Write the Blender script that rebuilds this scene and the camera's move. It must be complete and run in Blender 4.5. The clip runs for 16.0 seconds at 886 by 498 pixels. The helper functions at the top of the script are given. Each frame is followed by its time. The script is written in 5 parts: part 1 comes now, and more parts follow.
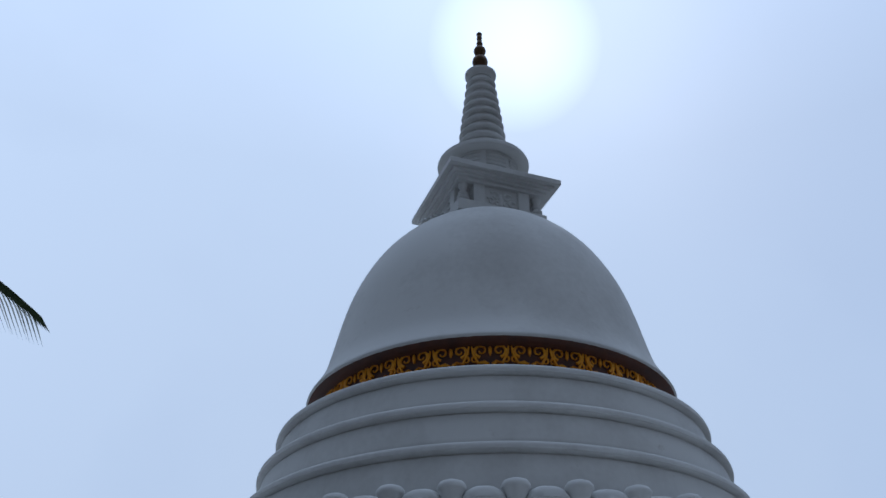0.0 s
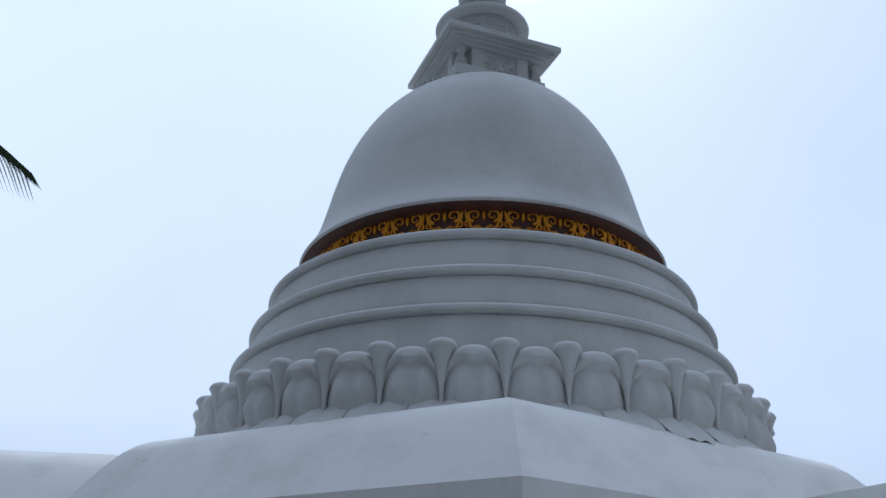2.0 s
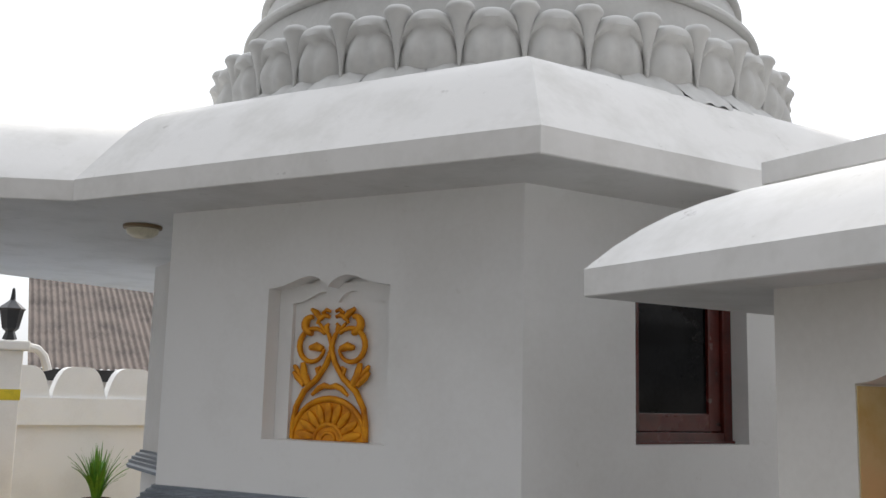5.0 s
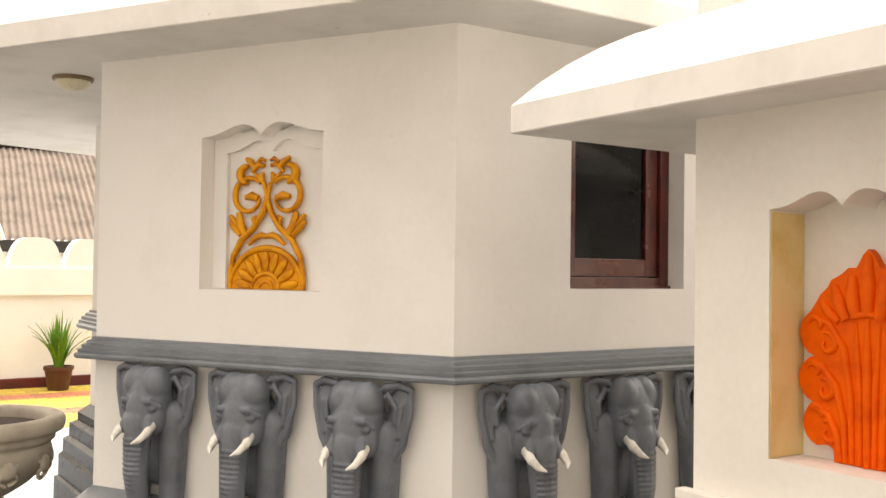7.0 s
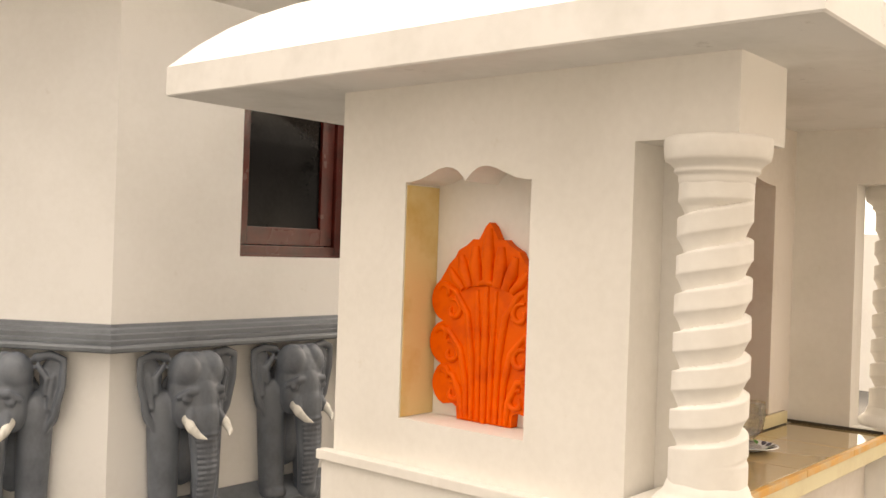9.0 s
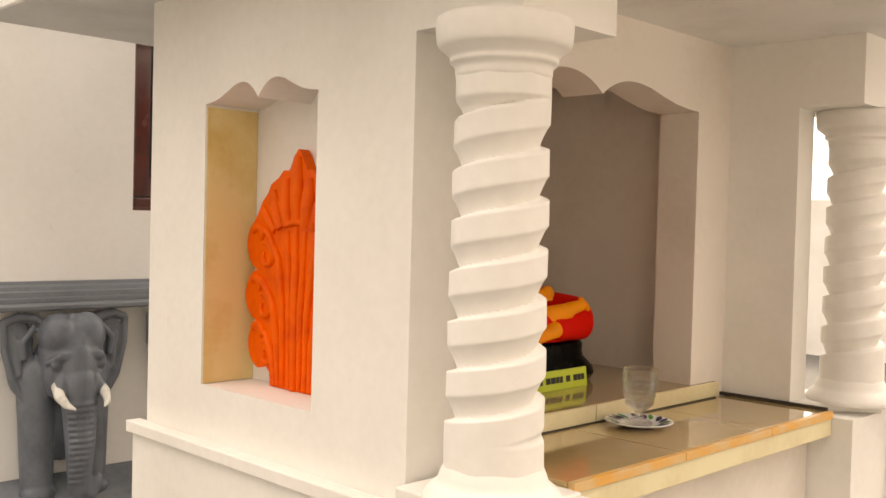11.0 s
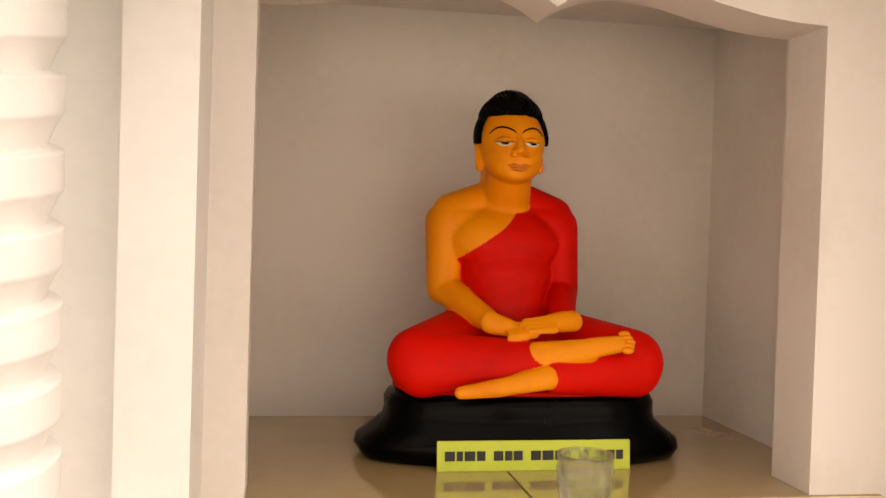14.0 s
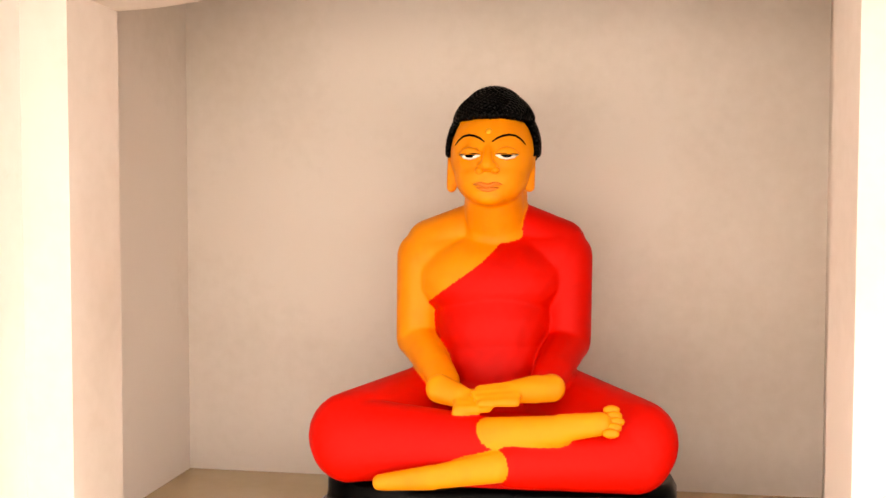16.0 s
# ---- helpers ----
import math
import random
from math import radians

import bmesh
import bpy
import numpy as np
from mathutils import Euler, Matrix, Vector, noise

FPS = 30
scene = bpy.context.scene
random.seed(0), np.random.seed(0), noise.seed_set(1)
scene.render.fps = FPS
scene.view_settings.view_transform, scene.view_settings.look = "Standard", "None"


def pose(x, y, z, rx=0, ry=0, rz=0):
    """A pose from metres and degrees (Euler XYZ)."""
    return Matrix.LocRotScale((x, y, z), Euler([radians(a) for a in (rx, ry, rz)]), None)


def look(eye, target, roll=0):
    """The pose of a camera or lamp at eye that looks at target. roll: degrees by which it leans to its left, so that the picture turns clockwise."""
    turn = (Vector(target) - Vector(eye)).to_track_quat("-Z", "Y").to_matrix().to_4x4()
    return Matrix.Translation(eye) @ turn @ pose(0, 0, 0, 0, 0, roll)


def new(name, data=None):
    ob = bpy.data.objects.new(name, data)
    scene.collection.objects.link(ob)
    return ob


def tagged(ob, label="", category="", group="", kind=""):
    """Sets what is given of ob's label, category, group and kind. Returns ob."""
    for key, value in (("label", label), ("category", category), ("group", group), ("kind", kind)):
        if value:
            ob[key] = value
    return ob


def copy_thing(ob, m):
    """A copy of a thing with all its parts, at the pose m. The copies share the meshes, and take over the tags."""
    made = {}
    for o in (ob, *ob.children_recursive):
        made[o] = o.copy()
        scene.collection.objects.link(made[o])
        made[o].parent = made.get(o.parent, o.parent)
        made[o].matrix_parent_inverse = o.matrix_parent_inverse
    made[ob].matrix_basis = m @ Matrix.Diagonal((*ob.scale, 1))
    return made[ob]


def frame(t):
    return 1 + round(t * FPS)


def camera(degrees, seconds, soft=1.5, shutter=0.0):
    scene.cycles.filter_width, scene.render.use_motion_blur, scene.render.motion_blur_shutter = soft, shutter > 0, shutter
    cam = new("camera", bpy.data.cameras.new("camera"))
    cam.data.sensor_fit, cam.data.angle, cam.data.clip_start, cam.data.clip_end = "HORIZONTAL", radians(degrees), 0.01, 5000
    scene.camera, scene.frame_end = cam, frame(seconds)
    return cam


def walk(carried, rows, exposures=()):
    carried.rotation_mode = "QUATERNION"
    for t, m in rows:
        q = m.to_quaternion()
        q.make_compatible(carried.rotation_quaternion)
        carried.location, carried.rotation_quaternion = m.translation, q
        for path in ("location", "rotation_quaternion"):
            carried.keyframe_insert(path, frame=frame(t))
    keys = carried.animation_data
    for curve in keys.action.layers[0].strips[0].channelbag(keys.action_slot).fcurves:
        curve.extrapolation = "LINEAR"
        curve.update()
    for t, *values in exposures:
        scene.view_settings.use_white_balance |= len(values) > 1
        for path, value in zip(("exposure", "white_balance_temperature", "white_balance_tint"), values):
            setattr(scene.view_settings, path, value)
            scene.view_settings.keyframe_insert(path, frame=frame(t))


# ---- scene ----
cam = camera(49.2, 16.0)
PATH = [
    (0, (0.299, 0.533, 1.928), (1.175, 1.979, 2.997), -0.10),
    (0.5, (0.302, 0.537, 1.916), (1.178, 2.001, 2.960), 0.65),
    (1, (0.306, 0.546, 1.905), (1.206, 2.025, 2.905), 0.80),
    (1.5, (0.307, 0.560, 1.893), (1.236, 2.063, 2.830), 1.15),
    (2, (0.310, 0.579, 1.882), (1.267, 2.119, 2.727), 1.25),
    (2.5, (0.315, 0.601, 1.868), (1.297, 2.166, 2.635), 1.82),
    (3, (0.321, 0.614, 1.843), (1.326, 2.203, 2.524), 1.92),
    (3.5, (0.331, 0.627, 1.802), (1.356, 2.240, 2.391), 2.25),
    (4, (0.334, 0.641, 1.759), (1.369, 2.285, 2.235), 1.99),
    (4.5, (0.334, 0.652, 1.721), (1.373, 2.319, 2.097), 1.47),
    (4.7, (0.332, 0.659, 1.698), (1.369, 2.334, 2.043), 1.46),
    (6.8, (0.451, 0.635, 1.572), (1.534, 2.315, 1.633), 0.70),
    (7, (0.464, 0.626, 1.564), (1.571, 2.291, 1.609), 0.80),
    (7.5, (0.491, 0.598, 1.561), (1.704, 2.188, 1.581), 1.20),
    (8, (0.506, 0.566, 1.560), (1.822, 2.072, 1.569), 1.50),
    (8.5, (0.529, 0.519, 1.565), (1.968, 1.908, 1.589), 2.00),
    (9, (0.586, 0.473, 1.558), (2.118, 1.758, 1.557), 1.90),
    (9.5, (0.727, 0.411, 1.549), (2.275, 1.678, 1.522), 1.80),
    (10, (0.910, 0.347, 1.532), (2.406, 1.674, 1.511), 1.90),
    (10.2, (0.988, 0.332, 1.522), (2.476, 1.668, 1.495), 1.90),
    (12.3, (1.925, 0.216, 1.439), (2.941, 1.937, 1.372), 2.30),
    (12.5, (2.037, 0.173, 1.454), (2.959, 1.946, 1.384), 2.80),
    (13, (2.278, 0.218, 1.442), (3.041, 2.065, 1.363), 2.60),
    (13.5, (2.508, 0.240, 1.434), (3.077, 2.157, 1.368), 2.10),
    (14, (2.716, 0.276, 1.468), (3.047, 2.247, 1.422), 1.80),
    (14.5, (2.933, 0.292, 1.500), (2.996, 2.291, 1.455), 1.50),
    (15, (3.091, 0.354, 1.514), (2.996, 2.351, 1.477), 1.50),
    (15.5, (3.194, 0.472, 1.539), (2.959, 2.457, 1.482), 0.80),
    (16, (3.258, 0.607, 1.547), (2.937, 2.579, 1.458), 0.10),
]
EXPOSURES = [(0, -0.8, 5300, 8), (1.5, -0.55, 5400, 8), (2.5, -0.1, 5700, 8), (3.5, 0.55, 6200, 9), (4.7, 0.5, 6600, 10), (6.8, 1.82, 9400, 15), (10.2, 1.87, 9900, 16), (12.3, 1.82, 9500, 18), (14, 2.42, 9100, 20), (15, 3.2, 8900, 21), (16, 3.5, 8900, 22)]
walk(cam, [(t, look(eye, target, roll)) for t, eye, target, roll in PATH], EXPOSURES)
scene.view_settings.exposure = 0.0

# ---- world and sun ----
world = bpy.data.worlds.new("overcast_sky")
scene.world = world
world.use_nodes = True
wn, wl = world.node_tree.nodes, world.node_tree.links
wn.clear()
w_out = wn.new("ShaderNodeOutputWorld")
w_bg = wn.new("ShaderNodeBackground")
w_sky = wn.new("ShaderNodeTexSky")
w_sky.sky_type, w_sky.sun_disc = "NISHITA", False
w_sky.sun_elevation, w_sky.sun_rotation = radians(44), radians(36)
w_co = wn.new("ShaderNodeTexCoord")
w_noise = wn.new("ShaderNodeTexNoise")
w_noise.inputs["Scale"].default_value, w_noise.inputs["Detail"].default_value = 1.6, 5.0
w_noise.inputs["Roughness"].default_value = 0.5
w_ramp = wn.new("ShaderNodeValToRGB")
w_ramp.color_ramp.elements[0].position, w_ramp.color_ramp.elements[1].position = 0.36, 0.62
w_ramp.color_ramp.elements[0].color = (0.72, 0.72, 0.72, 1)
w_mix = wn.new("ShaderNodeMix")
w_mix.data_type = "RGBA"
w_mix.inputs["B"].default_value = (9.0, 9.6, 10.6, 1)
wl.new(w_co.outputs["Generated"], w_noise.inputs["Vector"])
wl.new(w_noise.outputs["Fac"], w_ramp.inputs["Fac"])
wl.new(w_ramp.outputs["Color"], w_mix.inputs["Factor"])
wl.new(w_sky.outputs["Color"], w_mix.inputs["A"])
SUN_AZ = radians(-37)
SUN_EL = radians(44)
sun_way = Vector((-math.sin(SUN_AZ) * math.cos(SUN_EL), math.cos(SUN_AZ) * math.cos(SUN_EL), math.sin(SUN_EL)))
w_dot = wn.new("ShaderNodeVectorMath")
w_dot.operation = "DOT_PRODUCT"
w_dot.inputs[1].default_value = sun_way
wl.new(w_co.outputs["Generated"], w_dot.inputs[0])
w_glow = wn.new("ShaderNodeValToRGB")  # thin cloud is brighter towards the sun
w_glow.color_ramp.interpolation = "EASE"
for p, v in ((0.0, 0.3), (1.0, 1.45)):
    w_glow.color_ramp.elements[int(p)].position, w_glow.color_ramp.elements[int(p)].color = p, (v, v, v, 1)
for p, v in ((0.45, 0.64), (0.76, 1.08), (0.97, 0.99), (0.9965, 1.02)):
    w_glow.color_ramp.elements.new(p).color = (v, v, v, 1)
wl.new(w_dot.outputs["Value"], w_glow.inputs["Fac"])
w_mul = wn.new("ShaderNodeMix")
w_mul.data_type, w_mul.blend_type = "RGBA", "MULTIPLY"
w_mul.inputs["Factor"].default_value = 1.0
wl.new(w_mix.outputs["Result"], w_mul.inputs["A"])
wl.new(w_glow.outputs["Color"], w_mul.inputs["B"])
# an overcast sky is about three times brighter overhead than at the horizon
w_sep = wn.new("ShaderNodeSeparateXYZ")
wl.new(w_co.outputs["Generated"], w_sep.inputs["Vector"])
w_high = wn.new("ShaderNodeValToRGB")
for i, (p, v) in enumerate(((0.0, 0.5), (1.0, 1.6))):
    w_high.color_ramp.elements[i].position, w_high.color_ramp.elements[i].color = p, (v, v, v, 1)
for p, v in ((0.25, 0.86), (0.6, 1.02)):
    w_high.color_ramp.elements.new(p).color = (v, v, v, 1)
wl.new(w_sep.outputs["Z"], w_high.inputs["Fac"])
w_mul2 = wn.new("ShaderNodeMix")
w_mul2.data_type, w_mul2.blend_type = "RGBA", "MULTIPLY"
w_mul2.inputs["Factor"].default_value = 1.0
wl.new(w_mul.outputs["Result"], w_mul2.inputs["A"])
wl.new(w_high.outputs["Color"], w_mul2.inputs["B"])
wl.new(w_mul2.outputs["Result"], w_bg.inputs["Color"])
w_bg.inputs["Strength"].default_value = 0.12
wl.new(w_bg.outputs["Background"], w_out.inputs["Surface"])

sun_data = bpy.data.lights.new("sun", "SUN")
sun_data.energy, sun_data.angle, sun_data.color = 1.2, radians(14), (1.0, 0.96, 0.9)
sun = new("sun", sun_data)
sun.matrix_world = look(sun_way * 30, (0, 0, 0))


# ---- materials ----
def mat(name, base, rough=0.6, dark=None, scale=6.0, amount=0.5, bump=0.15, fine=60.0, metal=0.0, spots=0.0, spot_colour=(0.12, 0.11, 0.1), per_piece=0.0, coat=0.0, spec=0.5):
    """A painted or cast surface: large blotches, fine grain and, where wanted, sparse stains."""
    m = bpy.data.materials.new(name)
    m.use_nodes = True
    n, l = m.node_tree.nodes, m.node_tree.links
    b = n["Principled BSDF"]
    b.inputs["Metallic"].default_value = metal
    b.inputs["Coat Weight"].default_value = coat
    b.inputs["Specular IOR Level"].default_value = spec
    co = n.new("ShaderNodeTexCoord")
    big = n.new("ShaderNodeTexNoise")
    big.inputs["Scale"].default_value, big.inputs["Detail"].default_value = scale, 6
    l.new(co.outputs["Object"], big.inputs["Vector"])
    grain = n.new("ShaderNodeTexNoise")
    grain.inputs["Scale"].default_value, grain.inputs["Detail"].default_value = fine, 4
    l.new(co.outputs["Object"], grain.inputs["Vector"])
    ramp = n.new("ShaderNodeValToRGB")
    dark = dark or tuple(c * 0.78 for c in base)
    ramp.color_ramp.elements[0].color = (*dark, 1)
    ramp.color_ramp.elements[1].color = (*base, 1)
    ramp.color_ramp.elements[0].position = 0.5 - 0.28 * amount
    ramp.color_ramp.elements[1].position = 0.5 + 0.1 * amount
    add = n.new("ShaderNodeMath")
    add.operation = "MULTIPLY_ADD"
    l.new(grain.outputs["Fac"], add.inputs[0])
    add.inputs[1].default_value = 0.25
    l.new(big.outputs["Fac"], add.inputs[2])
    sub = n.new("ShaderNodeMath")
    sub.operation = "SUBTRACT"
    l.new(add.outputs[0], sub.inputs[0])
    sub.inputs[1].default_value = 0.1
    l.new(sub.outputs[0], ramp.inputs["Fac"])
    colour = ramp.outputs["Color"]
    if spots:
        sp = n.new("ShaderNodeTexNoise")
        sp.inputs["Scale"].default_value, sp.inputs["Detail"].default_value, sp.inputs["Roughness"].default_value = 9, 8, 0.7
        l.new(co.outputs["Object"], sp.inputs["Vector"])
        sr = n.new("ShaderNodeValToRGB")
        sr.color_ramp.elements[0].position, sr.color_ramp.elements[1].position = 0.66 - 0.04 * spots, 0.74
        l.new(sp.outputs["Fac"], sr.inputs["Fac"])
        mx = n.new("ShaderNodeMix")
        mx.data_type = "RGBA"
        ml = n.new("ShaderNodeMath")
        ml.operation = "MULTIPLY"
        ml.inputs[1].default_value = spots
        l.new(sr.outputs["Color"], ml.inputs[0])
        l.new(ml.outputs[0], mx.inputs["Factor"])
        l.new(colour, mx.inputs["A"])
        mx.inputs["B"].default_value = (*spot_colour, 1)
        colour = mx.outputs["Result"]
    if per_piece:
        oi = n.new("ShaderNodeObjectInfo")
        hsv = n.new("ShaderNodeHueSaturation")
        mp = n.new("ShaderNodeMapRange")
        mp.inputs["To Min"].default_value, mp.inputs["To Max"].default_value = 1 - per_piece, 1 + per_piece
        l.new(oi.outputs["Random"], mp.inputs["Value"])
        l.new(mp.outputs["Result"], hsv.inputs["Value"])
        l.new(colour, hsv.inputs["Color"])
        colour = hsv.outputs["Color"]
    l.new(colour, b.inputs["Base Color"])
    rr = n.new("ShaderNodeMapRange")
    rr.inputs["To Min"].default_value, rr.inputs["To Max"].default_value = max(0.02, rough - 0.1), min(1, rough + 0.1)
    l.new(big.outputs["Fac"], rr.inputs["Value"])
    l.new(rr.outputs["Result"], b.inputs["Roughness"])
    if bump:
        bp = n.new("ShaderNodeBump")
        bp.inputs["Strength"].default_value, bp.inputs["Distance"].default_value = bump, 0.004
        l.new(add.outputs[0], bp.inputs["Height"])
        l.new(bp.outputs["Normal"], b.inputs["Normal"])
    return m


def glass_mat(name, rough=0.02, alpha=1.0):
    m = bpy.data.materials.new(name)
    m.use_nodes = True
    b = m.node_tree.nodes["Principled BSDF"]
    b.inputs["Transmission Weight"].default_value = 1.0
    b.inputs["Roughness"].default_value = rough
    b.inputs["IOR"].default_value = 1.45
    b.inputs["Alpha"].default_value = alpha
    return m


PLASTER = mat("white_plaster", (0.80, 0.775, 0.735), 0.75, (0.70, 0.672, 0.625), 2.2, 0.9, 0.35, 45, spots=0.22, spot_colour=(0.5, 0.42, 0.28))
PLASTER_WHITE = mat("clean_white_plaster", (0.86, 0.86, 0.85), 0.7, (0.78, 0.775, 0.755), 2.0, 0.9, 0.3, 45, spots=0.18, spot_colour=(0.45, 0.4, 0.32))
PLASTER_IN = mat("cream_plaster", (0.76, 0.70, 0.645), 0.7, (0.65, 0.585, 0.515), 2.6, 0.8, 0.2, 50)
ROOF_WHITE = mat("weathered_white_concrete", (0.80, 0.79, 0.77), 0.8, (0.68, 0.67, 0.64), 4.0, 0.9, 0.5, 30, spots=0.55, spot_colour=(0.3, 0.28, 0.25))
STUPA_WHITE = mat("limewashed_stupa_plaster", (0.62, 0.62, 0.605), 0.75, (0.45, 0.445, 0.43), 2.0, 1.0, 0.4, 30, spots=0.45, spot_colour=(0.33, 0.31, 0.28))
GREY = mat("grey_gloss_paint", (0.19, 0.215, 0.245), 0.42, (0.135, 0.152, 0.175), 5.0, 0.8, 0.2, 40)
ELEPHANT = mat("dark_grey_painted_cement", (0.15, 0.175, 0.21), 0.36, (0.085, 0.1, 0.125), 9.0, 0.9, 0.3, 70)
IVORY = mat("ivory_paint", (0.8, 0.79, 0.74), 0.35, None, 20, 0.3, 0.05)
GOLD = mat("old_gold_paint", (0.78, 0.33, 0.012), 0.4, (0.4, 0.09, 0.004), 14, 1.0, 0.3, 60, metal=0.45)
FRIEZE_BACK = mat("dark_maroon_paint", (0.09, 0.028, 0.012), 0.6, (0.03, 0.012, 0.008), 9, 1.0)
ORANGE = mat("bright_orange_paint", (0.88, 0.118, 0.005), 0.6, (0.68, 0.065, 0.004), 12, 0.8, 0.25, 60, spec=0.2)
DARK_WOOD = mat("dark_red_varnished_wood", (0.105, 0.013, 0.009), 0.25, (0.03, 0.006, 0.005), 7, 1.0, 0.2, 50, coat=0.4)
DARK_GLASS = mat("dark_window_pane", (0.012, 0.012, 0.013), 0.04, (0.004, 0.004, 0.004), 3, 0.5, 0.0, spec=0.14)
BRONZE = mat("dark_bronze", (0.1, 0.06, 0.03), 0.4, (0.05, 0.03, 0.02), 12, 0.8, 0.2, metal=0.8)
TILE = mat("polished_beige_tile", (0.46, 0.32, 0.15), 0.06, (0.38, 0.26, 0.11), 3.0, 0.8, 0.03, 25, coat=0.5)
TILE_EDGE = mat("cream_tile_edge", (0.75, 0.66, 0.42), 0.35, (0.66, 0.55, 0.33), 6, 0.7, 0.1)
ORANGE_TRIM = mat("worn_orange_tile_edge", (0.72, 0.36, 0.08), 0.4, (0.62, 0.48, 0.28), 18, 1.0, 0.2)
SKIN = mat("orange_statue_paint", (0.86, 0.27, 0.012), 0.5, (0.76, 0.2, 0.008), 8, 0.7, 0.08, 60, spec=0.2)
ROBE = mat("red_robe_paint", (0.66, 0.006, 0.003), 0.55, (0.5, 0.004, 0.002), 8, 0.8, 0.15, 60, spec=0.12)
BLACK = mat("black_gloss_paint", (0.0007, 0.0007, 0.0008), 0.25, (0.0005, 0.0005, 0.0005), 10, 0.6, 0.25, 50, spec=0.06)
SIGN_GREEN = mat("yellow_green_card", (0.52, 0.62, 0.06), 0.45, (0.46, 0.56, 0.05), 12, 0.5, 0.03)
INK = mat("black_ink", (0.01, 0.01, 0.01), 0.5, None, 10, 0.3, 0.0)
RED_KERB = mat("dark_red_painted_kerb", (0.13, 0.012, 0.012), 0.5, (0.06, 0.008, 0.008), 5, 0.9)
PAVING = mat("concrete_paving", (0.1, 0.096, 0.09), 0.85, (0.08, 0.076, 0.07), 1.2, 0.9, 0.3, 30)
FLOOR_TILE = mat("pale_blue_grey_floor_tile", (0.34, 0.40, 0.48), 0.5, (0.28, 0.33, 0.4), 2.0, 0.8, 0.05, 30, per_piece=0.06)
PAVER_YELLOW = mat("yellow_paver", (0.52, 0.38, 0.06), 0.75, (0.38, 0.26, 0.05), 8, 0.9, 0.4, 60, per_piece=0.2)
PAVER_RED = mat("red_paver", (0.42, 0.15, 0.08), 0.75, (0.3, 0.1, 0.06), 8, 0.9, 0.4, 60, per_piece=0.2)
ROOF_SHEET = mat("stained_corrugated_sheet", (0.2, 0.165, 0.145), 0.9, (0.06, 0.05, 0.045), 2.5, 1.0, 0.4, 30)
STONE = mat("cast_stone_planter", (0.62, 0.56, 0.47), 0.75, (0.45, 0.38, 0.3), 7, 0.9, 0.5, 40, spots=0.3)
SOIL = mat("dark_soil", (0.05, 0.02, 0.012), 0.95, (0.025, 0.012, 0.008), 30, 1.0, 0.8, 80)
POT_BROWN = mat("brown_plastic_pot", (0.09, 0.03, 0.012), 0.45, None, 10, 0.5)
LEAF = mat("bright_green_blade", (0.10, 0.26, 0.02), 0.5, (0.04, 0.14, 0.012), 20, 0.9, 0.1, per_piece=0.3)
PALM = mat("dark_palm_leaf", (0.05, 0.075, 0.03), 0.5, (0.03, 0.045, 0.02), 10, 0.8, 0.1)
BARK = mat("palm_bark", (0.18, 0.15, 0.12), 0.9, (0.1, 0.085, 0.07), 8, 1.0, 0.8, 40)
OCHRE = mat("ochre_stained_plaster", (0.74, 0.60, 0.30), 0.75, (0.6, 0.4, 0.12), 7.0, 1.0, 0.3, 45, spots=0.3, spot_colour=(0.3, 0.2, 0.08))
LIP = mat("brown_gold_lip_paint", (0.68, 0.17, 0.01), 0.5, None, 20, 0.4, 0.05)
EYE_WHITE = mat("white_eye_paint", (0.8, 0.78, 0.7), 0.4, None, 20, 0.3, 0.0)
LAMP_WHITE = mat("frosted_lamp_cover", (0.72, 0.66, 0.5), 0.3, None, 10, 0.3, 0.0)
LAMP_BODY = mat("brown_lamp_ring", (0.2, 0.13, 0.06), 0.4, None, 10, 0.5, 0.05)
IRON = mat("black_iron", (0.015, 0.015, 0.017), 0.4, None, 12, 0.5, 0.1)
YELLOW = mat("yellow_paint", (0.65, 0.5, 0.02), 0.5, None, 10, 0.5, 0.05)
GLASS = glass_mat("cut_glass", 0.03, 0.5)
WATER = glass_mat("clear_water", 0.0, 0.25)
CHINA = mat("white_china", (0.82, 0.83, 0.84), 0.12, (0.78, 0.79, 0.8), 10, 0.4, 0.0, coat=0.5)
BLUE_GLAZE = mat("dark_blue_glaze", (0.012, 0.02, 0.10), 0.12, None, 20, 0.5, 0.0, coat=0.5)
GREEN_GLAZE = mat("green_glaze", (0.06, 0.26, 0.05), 0.12, None, 20, 0.5, 0.0, coat=0.5)
GROUT = mat("dark_joint", (0.05, 0.04, 0.03), 0.9, None, 30, 0.8, 0.2)


# ---- building blocks ----
def finish(bm, smooth=False, angle=35):
    bmesh.ops.recalc_face_normals(bm, faces=bm.faces)
    if smooth:
        for f in bm.faces:
            f.smooth = True
        for e in bm.edges:
            if len(e.link_faces) == 2 and e.calc_face_angle(0) > radians(angle):
                e.smooth = False
    return bm


def to_mesh(name, bm, *materials):
    me = bpy.data.meshes.new(name)
    bm.to_mesh(me)
    bm.free()
    for m in materials:
        me.materials.append(m)
    return me


def part(name, bm, material, parent=None, label="", smooth=False, angle=35):
    """Links a bmesh as one mesh object, under a thing or part if one is given."""
    mats = material if isinstance(material, (tuple, list)) else (material,)
    ob = new(name, to_mesh(name, finish(bm, smooth, angle), *mats))
    if parent is not None:
        ob.parent = parent
        ob.matrix_parent_inverse = Matrix.Identity(4)
    if label:
        tagged(ob, label)
    return ob


